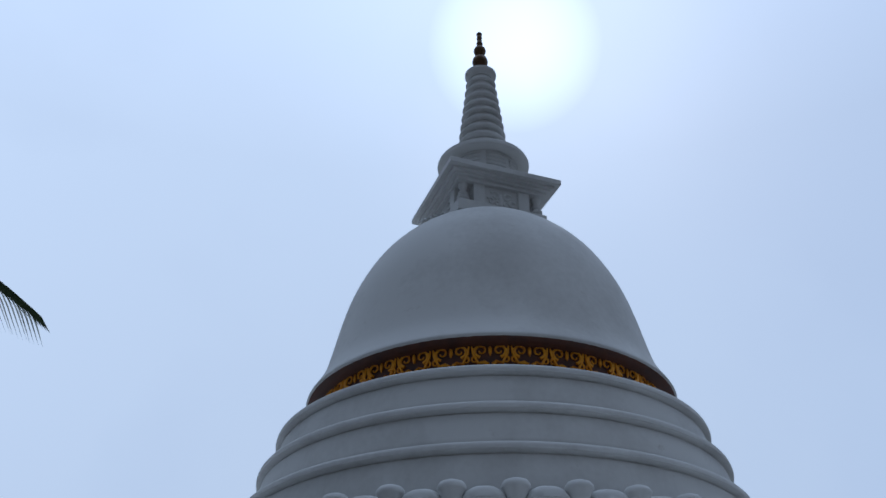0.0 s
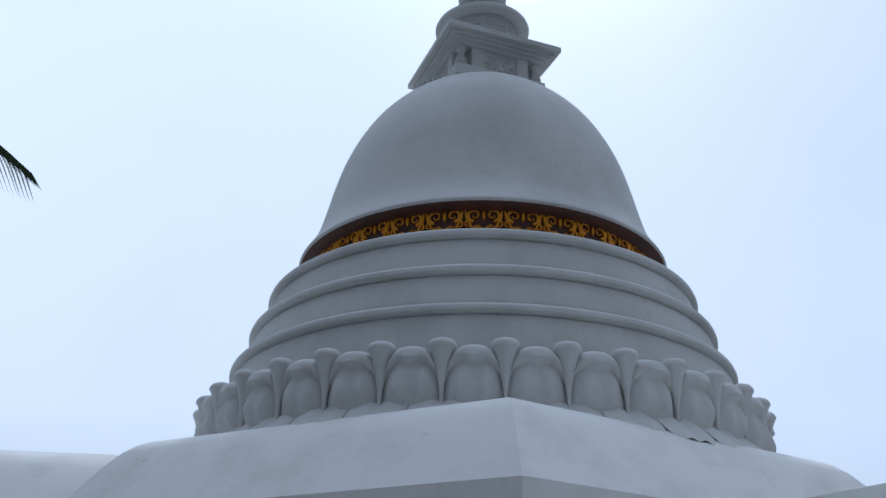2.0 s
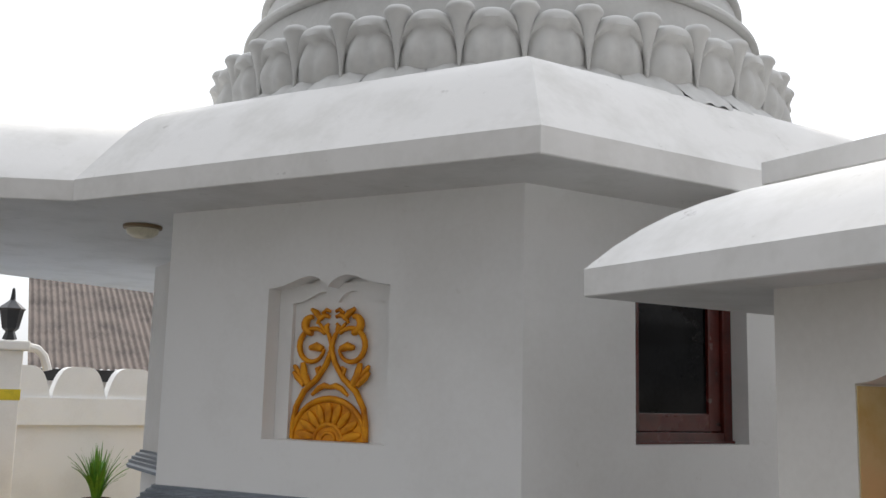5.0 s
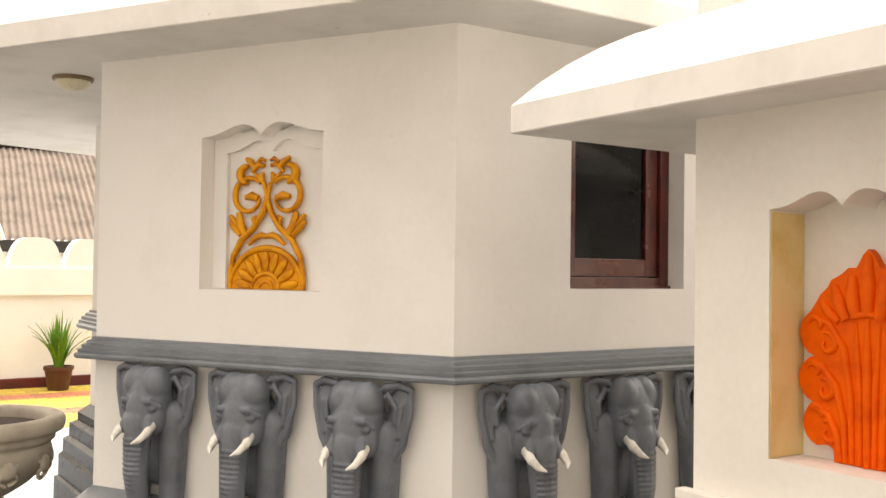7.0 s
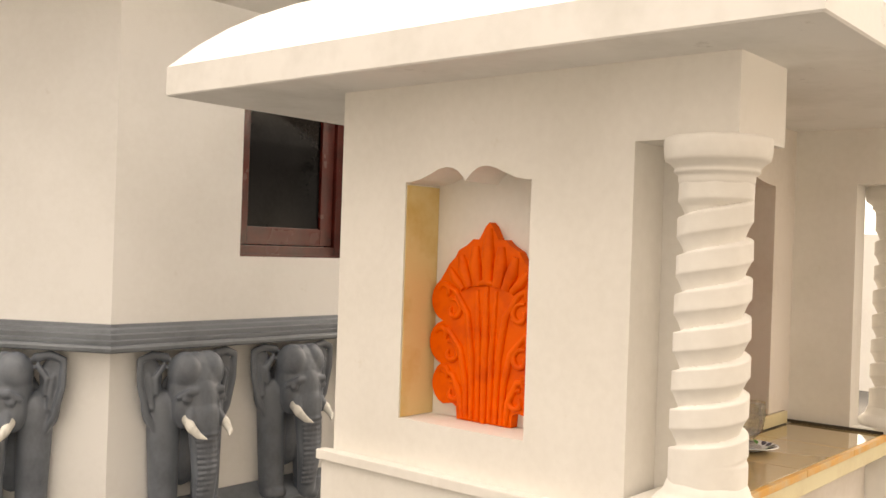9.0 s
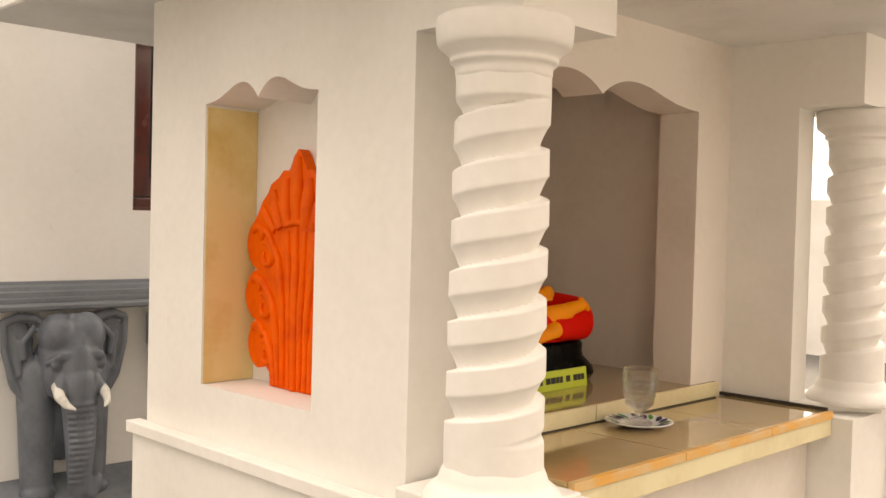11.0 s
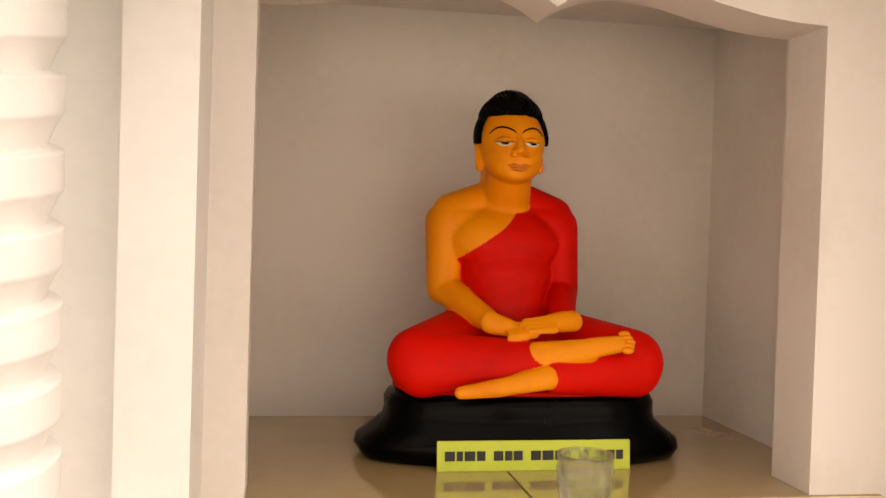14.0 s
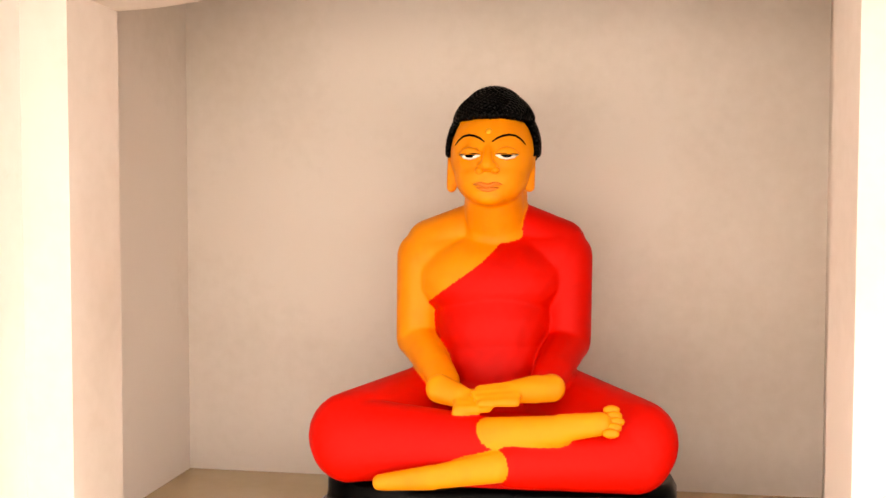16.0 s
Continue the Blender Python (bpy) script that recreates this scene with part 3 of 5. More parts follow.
part("spire_cone", lathe(bmesh.new(), zz([(0.1, 5.9), (0.142, 5.92), (0.07, 6.72), (0.02, 6.72)]), 48), STUPA_WHITE, stupa, smooth=True)
for i in range(9):
    z = 5.99 + i * 0.078
    r = 0.172 - 0.0088 * i
    part("spire_ring", lathe(bmesh.new(), zz([(r - 0.06, z - 0.014), (r - 0.012, z - 0.018), (r, z - 0.012), (r + 0.006, z), (r, z + 0.012), (r - 0.014, z + 0.017), (r - 0.06, z + 0.012)]), 48), STUPA_WHITE, stupa, smooth=True, angle=70)
part("spire_cap", lathe(bmesh.new(), zz([(0.03, 6.66), (0.085, 6.665), (0.1, 6.69), (0.112, 6.70), (0.112, 6.72), (0.07, 6.735), (0.02, 6.74)]), 48), STUPA_WHITE, stupa, smooth=True)
part("finial", lathe(bmesh.new(), zz(smooth_profile([(0.0, 6.72), (0.03, 6.735), (0.025, 6.775), (0.05, 6.82), (0.057, 6.85), (0.046, 6.885), (0.024, 6.905), (0.035, 6.925), (0.045, 6.955), (0.036, 6.985), (0.017, 7.0), (0.024, 7.03), (0.017, 7.055), (0.021, 7.085), (0.016, 7.11), (0.022, 7.125), (0.01, 7.145), (0.0, 7.15)], 3)), 28), BRONZE, stupa, "dark bronze pinnacle of stacked bulbs", smooth=True, angle=70)

# ---- shrine porch ----
SX = 3.12


def side_wall(name, flip):
    bm = bmesh.new()
    m = Matrix.Translation((2.40, 0, 0)) @ pose(0, 0, 0, 0, 0, -90)
    niche_wall(bm, -2.355, -1.477, 0, 1.98, 0.143, -2.124, -1.738, 1.126, 1.722, 0.036, m, back=0.13)
    box(bm, 2.40, 2.62 if flip else 2.64, 1.25, 1.477, 1.797, 1.98)
    box(bm, 2.535, 2.62, 1.41, 1.477, 0, 1.797)
    box(bm, 2.543, 2.62, 1.477, 1.65, 0, 1.98)
    box(bm, 2.40, 2.62, 1.25, 1.477, 0, 1.03)
    if flip:
        bmesh.ops.transform(bm, matrix=Matrix.Translation((2 * SX + 0.045, 0, 0)) @ Matrix.Diagonal((-1, 1, 1, 1)), verts=bm.verts)
    return tagged(part(name, bm, PLASTER), "cream plastered shrine wall with arched niche", "wall", kind="structure")


side_wall("wall_shrine_left", False)
side_wall("wall_shrine_right", True)
# thin ochre-coloured sheet over the far side of the left niche
part("niche_stain", box(bmesh.new(), 2.404, 2.5285, 2.1205, 2.123, 1.1275, 1.716), OCHRE, bpy.data.objects["wall_shrine_left"], "ochre-stained plaster side of the niche")
bm = bmesh.new()
for x0, x1 in ((2.375, 2.40), (3.885, 3.91)):
    box(bm, x0, x1, 1.23, 2.375, 0, 1.008, 0.003)
    box(bm, x0 - 0.012 if x0 < 3 else x0, x1 if x0 < 3 else x1 + 0.012, 1.22, 2.385, 0.985, 1.012, 0.003)
tagged(part("trim_shrine_plinth", bm, PLASTER), "cream plinth band round the foot of the shrine", "moulding", kind="structure")

bm = bmesh.new()
niche_wall(bm, 2.565, 3.69, 0, 1.98, 0.113, 2.677, 3.504, 1.04, 1.782, 0.042, Matrix.Translation((0, 1.60, 0)))
tagged(part("wall_shrine_front", bm, PLASTER_IN), "cream wall with two-humped arched opening for the statue", "wall", kind="structure")
bm = bmesh.new()
box(bm, 2.545, 3.683, 2.20, 2.355, 0, 1.98)
box(bm, 2.544, 2.548, 1.653, 2.20, 1.0, 1.98)
box(bm, 3.608, 3.636, 1.714, 2.20, 1.0, 1.98)
tagged(part("wall_niche_back", bm, PLASTER_IN), "dull mauve-cream plaster lining of the statue niche", "wall", kind="structure")
bm = bmesh.new()
box(bm, 2.548, 3.608, 1.714, 2.20, 1.90, 1.96)
tagged(part("ceiling_niche", bm, PLASTER_IN), "plastered ceiling of the statue niche", "ceiling", kind="structure")
bm = bmesh.new()
box(bm, 2.622, 3.663, 1.36, 1.60, 0, 0.99)
tagged(part("wall_shrine_low", bm, PLASTER_IN), "cream low wall under the offering ledge", "wall", kind="structure")


bm = rect_loft(bmesh.new(), 2.19, 2 * SX - 2.19, 1.02, 2.872, [(0.3, 1.967), (0.004, 1.967), (0, 1.971), (0, 2.051), (0.005, 2.056), (0.06, 2.117), (0.12, 2.17), (0.18, 2.212), (0.25, 2.25), (0.34, 2.285), (0.45, 2.31), (0.6, 2.325), (0.85, 2.33)])
tagged(part("roof_shrine", bm, ROOF_WHITE, smooth=True, angle=28), "weathered white concrete hipped roof of the shrine", "roof", kind="structure")
bm = bmesh.new()
box(bm, 2.99, 3.40, 1.5, 2.88, 2.42, 2.50, 0.004)
box(bm, 3.05, 3.34, 1.6, 3.06, 2.2, 2.43)
tagged(part("roof_shrine_slab", bm, ROOF_WHITE), "white concrete slab joining shrine and stupa roofs", "roof", kind="structure")


def twisted_column():
    col = base_empty("twisted_column", pose(2.423, 1.303, 1.03), "cream plaster column with deep spiral twist", "column", "porch columns")
    bm = bmesh.new()
    steps, rows, z0, z1, pitch = 56, 260, 0.075, 0.70, 0.077
    rings = []
    for i in range(rows + 1):
        z = z0 + (z1 - z0) * i / rows
        fade = max(0.0, min(1, (z - 0.12) / 0.02, (0.645 - z) / 0.015))
        ring = []
        for j in range(steps):
            a = 2 * math.pi * j / steps
            t = (z / pitch - a / (2 * math.pi)) % 1.0
            q = max(0.0, (t - 0.52) / 0.48)  # a crisp ledge over each band, then a slow slope out to the next
            groove = min(1.0, q / 0.1) * (1 - q) ** 0.75
            r = 0.0735 - 0.018 * groove * fade + 0.0015 * math.sin(7 * a + 31 * z) * 0.4 + 0.005 * (1 - z / z1)
            ring.append(bm.verts.new((r * math.cos(a), r * math.sin(a), z)))
        rings.append(ring)
    for i in range(rows):
        for j in range(steps):
            bm.faces.new((rings[i][j], rings[i][(j + 1) % steps], rings[i + 1][(j + 1) % steps], rings[i + 1][j]))
    part("shaft", bm, PLASTER, col, smooth=True, angle=60)
    part("base", lathe(bmesh.new(), smooth_profile([(0.108, 0.02), (0.11, 0.03), (0.1, 0.045), (0.088, 0.055), (0.082, 0.07), (0.074, 0.085), (0.06, 0.09)], 3), 40), PLASTER, col, smooth=True, angle=60)
    part("plinth_block", box(bmesh.new(), -0.06, 0.15, -0.06, 0.16, 0.0, 0.022, 0.004), PLASTER, col)
    part("capital", lathe(bmesh.new(), smooth_profile([(0.06, 0.66), (0.074, 0.675), (0.076, 0.69), (0.084, 0.697), (0.084, 0.705), (0.094, 0.715), (0.104, 0.725), (0.106, 0.76), (0.098, 0.7675)], 3), 40), PLASTER, col, smooth=True, angle=60)
    return col


column = twisted_column()
copy_thing(column, pose(3.825, 1.322, 1.03, 0, 0, 40))

# tiled ledge and niche floor
bm = bmesh.new()
box(bm, 2.622, 3.663, 1.30, 1.60, 0.985, 1.035, 0.002)
ledge = tagged(part("offering_ledge", bm, TILE_EDGE), "beige tiled offering ledge with worn orange edge", "ledge", kind="structure")
for x0, x1 in ((2.624, 2.98), (2.982, 3.34), (3.342, 3.661)):
    part("tile", box(bmesh.new(), x0, x1, 1.312, 1.583, 1.0355, 1.045, 0.0012), TILE, ledge)
    part("edge_tile", box(bmesh.new(), x0, x1, 1.296, 1.311, 1.028, 1.0455, 0.0012), ORANGE_TRIM, ledge, "worn orange edging tile")
step = tagged(part("floor_niche", box(bmesh.new(), 2.546, 3.63, 1.597, 2.21, 1.03, 1.0745), TILE_EDGE), "beige polished tile floor of the statue niche", "floor", kind="structure")
for x0, x1 in ((2.547, 3.078), (3.081, 3.62)):
    part("tile", box(bmesh.new(), x0, x1, 1.592, 2.205, 1.075, 1.085, 0.0012), TILE, step)
    part("edge_tile", box(bmesh.new(), x0, x1, 1.584, 1.5915, 1.046, 1.0845, 0.001), TILE_EDGE, step)
bm = bmesh.new()
box(bm, 3.653, 3.663, 1.31, 1.60, 1.045, 1.053)
box(bm, 2.626, 3.6, 1.5795, 1.5838, 1.0452, 1.0482)
tagged(part("trim_joint", bm, GROUT), "dark dirty joint along the ledge", "joint", kind="structure")


# ---- sculpture ----
def sculpt(name, prims, voxel, smooth_steps, choose, materials, extra=None):
    """Fuses ellipsoids and tapered limbs into one smooth cast figure; choose(point, tag) names the paint of a face."""
    bm = bmesh.new()
    for kind, tag, *a in prims:
        if kind == "e":
            ball(bm, a[0], a[1], None, 1 if tag == "hair" else 3)
        else:
            p0, p1, r0, r1 = Vector(a[0]), Vector(a[1]), a[2], a[3]
            ball(bm, p0, r0, None, 3)
            ball(bm, p1, r1, None, 3)
            tube(bm, [p0 + (p1 - p0) * t for t in (0, 0.25, 0.5, 0.75, 1)], lambda t: r0 + (r1 - r0) * t, 28)
    bmesh.ops.recalc_face_normals(bm, faces=bm.faces)
    tmp = new("casting", to_mesh("casting", bm))
    rm = tmp.modifiers.new("fuse", "REMESH")
    rm.mode, rm.voxel_size = "VOXEL", voxel
    sm = tmp.modifiers.new("soften", "SMOOTH")
    sm.factor, sm.iterations = 0.5, smooth_steps
    dg = bpy.context.evaluated_depsgraph_get()
    me = bpy.data.meshes.new_from_object(tmp.evaluated_get(dg))
    bpy.data.objects.remove(tmp)
    out = bmesh.new()
    out.from_mesh(me)
    bpy.data.meshes.remove(me)

    out.faces.ensure_lookup_table()
    C = np.array([f.calc_center_median() for f in out.faces])
    best, who = np.full(len(C), 1e9), np.zeros(len(C), int)
    for k, (kind, tag, *a) in enumerate(prims):
        if tag == "hair":
            continue
        if kind == "e":
            r = np.array(a[1] if isinstance(a[1], tuple) else (a[1],) * 3)
            d = (np.linalg.norm((C - np.array(a[0])) / r, axis=1) - 1) * r.min()
        else:
            p0, p1 = np.array(a[0]), np.array(a[1])
            t = np.clip(((C - p0) @ (p1 - p0)) / max(1e-9, (p1 - p0) @ (p1 - p0)), 0, 1)
            d = np.linalg.norm(C - p0 - t[:, None] * (p1 - p0), axis=1) - (a[2] + (a[3] - a[2]) * t)
        who[d < best] = k
        best = np.minimum(best, d)
    for k, f in enumerate(out.faces):
        f.smooth = True
        f.material_index = choose(Vector(C[k]), prims[who[k]][1]) if choose else 0
    if extra:
        extra(out)
    return to_mesh(name, out, *materials)


def mark(bm, fn, slot):
    """Adds a small shape with its own paint to a casting."""
    before = set(bm.faces)
    fn(bm)
    for f in bm.faces:
        if f not in before:
            f.material_index, f.smooth = slot, True


# elephant foreparts in relief: local -y points away from the wall, z = 0 at the feet
EL = [("e", 0, (0, -0.02, 0.30), (0.125, 0.045, 0.2)), ("e", 0, (0, -0.09, 0.43), (0.102, 0.085, 0.112)), ("e", 0, (0, -0.14, 0.375), (0.064, 0.056, 0.1)),
      ("c", 0, (0, -0.152, 0.345), (0.004, -0.168, 0.17), 0.058, 0.047), ("c", 0, (0.004, -0.168, 0.17), (0.01, -0.15, 0.04), 0.047, 0.036),
      ("c", 0, (0.01, -0.15, 0.035), (0.045, -0.145, 0.018), 0.032, 0.027), ("c", 0, (0.045, -0.145, 0.018), (0.066, -0.15, 0.055), 0.026, 0.022)]
for s in (1, -1):
    EL += [("e", 0, (0.046 * s, -0.098, 0.478), (0.06, 0.07, 0.066)), ("e", 0, (0.058 * s, -0.115, 0.37), (0.042, 0.045, 0.07)),
           ("c", 0, (0.05 * s, -0.155, 0.352), (0.064 * s, -0.172, 0.325), 0.026, 0.021),
           ("c", 0, (0.036 * s, -0.168, 0.425), (0.066 * s, -0.166, 0.423), 0.012, 0.014), ("c", 0, (0.066 * s, -0.166, 0.423), (0.094 * s, -0.135, 0.405), 0.013, 0.009),
           ("e", 0, (0.072 * s, -0.158, 0.398), (0.018, 0.013, 0.012)),
           ("e", 0, (0.152 * s, -0.04, 0.465), (0.05, 0.014, 0.06)), ("e", 0, (0.142 * s, -0.042, 0.39), (0.046, 0.014, 0.085)), ("e", 0, (0.118 * s, -0.045, 0.31), (0.03, 0.014, 0.05)),
           ("c", 0, (0.1 * s, -0.06, 0.525), (0.155 * s, -0.058, 0.535), 0.014, 0.013), ("c", 0, (0.155 * s, -0.058, 0.535), (0.2 * s, -0.052, 0.52), 0.013, 0.011),
           ("c", 0, (0.2 * s, -0.052, 0.52), (0.197 * s, -0.052, 0.44), 0.011, 0.011), ("c", 0, (0.197 * s, -0.052, 0.44), (0.17 * s, -0.056, 0.35), 0.011, 0.012), ("c", 0, (0.17 * s, -0.056, 0.35), (0.118 * s, -0.06, 0.268), 0.012, 0.010),
           ("c", 0, (0.112 * s, -0.066, 0.5), (0.146 * s, -0.066, 0.462), 0.010, 0.011), ("c", 0, (0.146 * s, -0.066, 0.462), (0.138 * s, -0.066, 0.415), 0.011, 0.008), ("c", 0, (0.165 * s, -0.056, 0.47), (0.15 * s, -0.06, 0.37), 0.008, 0.008),
           ("c", 0, (0.09 * s, -0.035, 0.36), (0.088 * s, -0.045, 0.04), 0.062, 0.05), ("e", 0, (0.088 * s, -0.055, 0.022), (0.058, 0.056, 0.03))]
for i in range(14):
    z, r = 0.285 - i * 0.0172, 0.0565 - 0.0013 * i
    y = -0.157 - 0.011 * min(1, i / 6) + (0.016 * max(0, i - 7) / 6)
    ring = [(r * math.sin(a), y - r * math.cos(a), z + 0.004 * math.cos(a)) for a in (-1.0, -0.5, 0, 0.5, 1.0)]
    EL += [("c", 0, p, q, 0.005, 0.005) for p, q in zip(ring, ring[1:])]

me_elephant = sculpt("elephant_statue", EL, 0.0042, 4, None, (ELEPHANT,))
me_tusk = [to_mesh("tusk", finish(tube(bmesh.new(), [(0.064 * s, -0.15, 0.338), (0.074 * s, -0.192, 0.315), (0.066 * s, -0.228, 0.295), (0.046 * s, -0.252, 0.284)], lambda t: 0.0185 * (1 - t) ** 0.6 + 0.002, 12), True, 60), IVORY) for s in (1, -1)]
for angle, places in ((210, (0.506, 0.013, -0.466)), (270, (-0.56, -0.073, 0.414))):
    for u in places:
        ob = new("elephant_statue", me_elephant)
        ob.matrix_basis = face_pose(angle) @ pose(u, 0, 0.568) @ Matrix.Diagonal((1.0, 0.9, 1.105, 1))
        tagged(ob, "dark grey elephant relief with white tusks carrying the cornice", "elephant statue", "elephant row")
        for me in me_tusk:
            tk = new("tusk", me)
            tk.parent = ob
            tagged(tk, "white painted tusk")

# seated statue, z = 0 on top of its dark base, facing -y
BU = [("e", "robe", (0, 0.03, 0.075), (0.15, 0.08, 0.072)),
      ("e", "torso", (-0.004, 0.018, 0.14), (0.078, 0.062, 0.08)), ("e", "torso", (-0.006, 0.016, 0.20), (0.084, 0.064, 0.09)), ("e", "torso", (-0.01, 0.014, 0.255), (0.108, 0.066, 0.068)),
      ("c", "torso", (-0.1, 0.02, 0.288), (0.082, 0.02, 0.29), 0.04, 0.042),
      ("c", "torso", (-0.065, 0.02, 0.308), (0.05, 0.02, 0.31), 0.032, 0.032), ("e", "torso", (-0.006, 0.018, 0.325), (0.06, 0.04, 0.03)),
      ("c", "torso", (-0.03, 0.016, 0.335), (-0.1, 0.02, 0.302), 0.03, 0.036), ("c", "torso", (0.02, 0.016, 0.335), (0.085, 0.02, 0.302), 0.03, 0.036),
      ("c", "skin", (0, 0.012, 0.32), (0, 0.0, 0.385), 0.047, 0.043),
      ("e", "skin", (0, -0.014, 0.432), (0.058, 0.063, 0.066)), ("e", "skin", (0, -0.024, 0.4), (0.05, 0.05, 0.045)),
      ("e", "skin", (0, -0.046, 0.373), (0.024, 0.02, 0.016)),
      ("c", "skin", (0, -0.0765, 0.434), (0, -0.0835, 0.413), 0.005, 0.008), ("e", "skin", (0, -0.079, 0.4105), (0.0145, 0.0075, 0.0065)),
      ("c", "skin", (-0.113, 0.02, 0.284), (-0.12, 0.028, 0.165), 0.036, 0.03), ("c", "skin", (-0.12, 0.028, 0.165), (-0.06, -0.07, 0.12), 0.029, 0.02),
      ("c", "robe", (0.094, 0.02, 0.284), (0.1, 0.028, 0.165), 0.037, 0.033), ("c", "robe", (0.1, 0.028, 0.165), (0.078, -0.05, 0.125), 0.032, 0.025),
      ("c", "skin", (0.085, -0.058, 0.121), (0.045, -0.084, 0.12), 0.018, 0.015),
      ("c", "robe", (-0.08, 0.015, 0.065), (-0.186, -0.066, 0.054), 0.07, 0.055), ("c", "robe", (0.08, 0.015, 0.065), (0.196, -0.05, 0.054), 0.07, 0.055),
      ("c", "robe", (-0.184, -0.07, 0.05), (0.0, -0.108, 0.058), 0.054, 0.034), ("c", "robe", (0.195, -0.055, 0.046), (0.04, -0.122, 0.038), 0.051, 0.03),
      ("e", "robe", (0, -0.04, 0.04), (0.16, 0.09, 0.04)),
      ("c", "skin", (0.01, -0.122, 0.07), (0.10, -0.128, 0.08), 0.022, 0.018), ("c", "skin", (0.10, -0.13, 0.083), (0.15, -0.13, 0.09), 0.017, 0.014),
      ("c", "skin", (0.02, -0.142, 0.036), (-0.06, -0.15, 0.022), 0.019, 0.014), ("c", "skin", (-0.06, -0.15, 0.022), (-0.128, -0.148, 0.013), 0.015, 0.010),
      ("c", "skin", (-0.062, -0.072, 0.118), (-0.035, -0.088, 0.112), 0.019, 0.015), ("c", "skin", (0.066, -0.07, 0.121), (0.04, -0.09, 0.12), 0.018, 0.015),
      ("c", "skin", (0.049, -0.006, 0.435), (0.05, -0.01, 0.383), 0.008, 0.0075), ("c", "skin", (-0.061, -0.006, 0.435), (-0.062, -0.01, 0.383), 0.008, 0.0075)]
HX = -0.006
HY = -0.035
for k, (kind, tag, *a) in enumerate(BU):  # the head sits a little to one side
    if tag == "skin" and a[0][2] > 0.3 and abs(a[0][0]) < 0.05:
        a[0] = (a[0][0] + HX, a[0][1], a[0][2])
        if kind == "c":
            a[1] = (a[1][0] + HX, a[1][1], a[1][2])
    if tag == "skin" and a[0][2] > 0.33:  # and leans forward, as the lap does
        a[0] = (a[0][0], a[0][1] + HY, a[0][2])
        if kind == "c":
            a[1] = (a[1][0], a[1][1] + HY, a[1][2])
    elif a[0][2] < 0.13 and kind == "c":
        a[0], a[1] = [(p[0], p[1] + (HY if p[1] < -0.045 else 0), p[2]) for p in a[:2]]
    BU[k] = (kind, tag, *a)
for q in range(4):  # slender fingers of the two palms laid one on the other
    BU.append(("c", "skin", (-0.035, -0.122 - 0.009 * q, 0.116 - 0.006 * q), (0.016 - 0.004 * abs(q - 1), -0.128 - 0.008 * q, 0.116 - 0.005 * q), 0.0062, 0.0046))
    BU.append(("c", "skin", (0.042, -0.126 - 0.008 * q, 0.128 - 0.006 * q), (-0.014 + 0.005 * abs(q - 1), -0.134 - 0.008 * q, 0.123 - 0.005 * q), 0.0062, 0.0045))
BU.append(("c", "skin", (HX, 0.005, 0.33), (HX, -0.03, 0.375), 0.042, 0.04))


def hairline(p):
    x = abs(p[0] - HX)
    if p[1] < -0.03 + HY:
        return 0.4755 - 0.12 * max(0, x - 0.02) - 2.6 * max(0, x - 0.049)
    return 0.425 if p[1] < 0.012 + HY else 0.395


KNOBS = []
for i in range(900):
    t = (i + 0.5) / 900
    el, az = math.asin(max(-1, 1 - t * 1.2)), i * 2.39996
    d = (math.cos(el) * math.cos(az), math.cos(el) * math.sin(az), math.sin(el))
    p = (HX + d[0] * 0.0605, HY - 0.012 + d[1] * 0.0665, 0.437 + d[2] * 0.07)
    if p[2] > hairline(p) + 0.004:
        KNOBS.append(p)
for i in range(260):
    t = (i + 0.5) / 260
    el, az = math.asin(1 - t), i * 2.39996
    KNOBS.append((HX + math.cos(el) * math.cos(az) * 0.039, HY - 0.006 + math.cos(el) * math.sin(az) * 0.039, 0.487 + (1 - t) * 0.034))
for i in range(420):
    t = (i + 0.5) / 420
    el, az = math.asin(1 - t * 0.75), i * 2.39996
    KNOBS.append((HX + math.cos(el) * math.cos(az) * 0.0535, HY - 0.008 + math.cos(el) * math.sin(az) * 0.056, 0.466 + math.sin(el) * 0.05))
KNOBS = [p for p in KNOBS if p[2] > hairline(p) + 0.003]
BU += [("e", "hair", (HX, HY - 0.008, 0.466), (0.052, 0.0545, 0.0485)), ("e", "hair", (HX, HY - 0.006, 0.485), (0.038, 0.038, 0.034)), ("e", "hair", (HX, HY - 0.009, 0.45), (0.058, 0.062, 0.06))]


def paint(p, tag):
    if p.z > 0.385 and p.z > hairline(p) and not (abs(p.x - HX) > 0.052 and -0.016 < p.y - HY < 0.004 and p.z < 0.44):
        return 2
    if tag == "skin":
        return 0
    if tag == "torso":
        # the hem runs from the bare side under the arm up to the covered shoulder
        hem = 0.236 + (p.x + 0.075) * 0.72 + 9.0 * max(0, p.x + 0.03) ** 2
        if p.y > 0.05:
            hem = 0.25 + (p.x + 0.075) * 0.8
        return 0 if p.z > hem and p.x < 0.062 else 1
    return 1


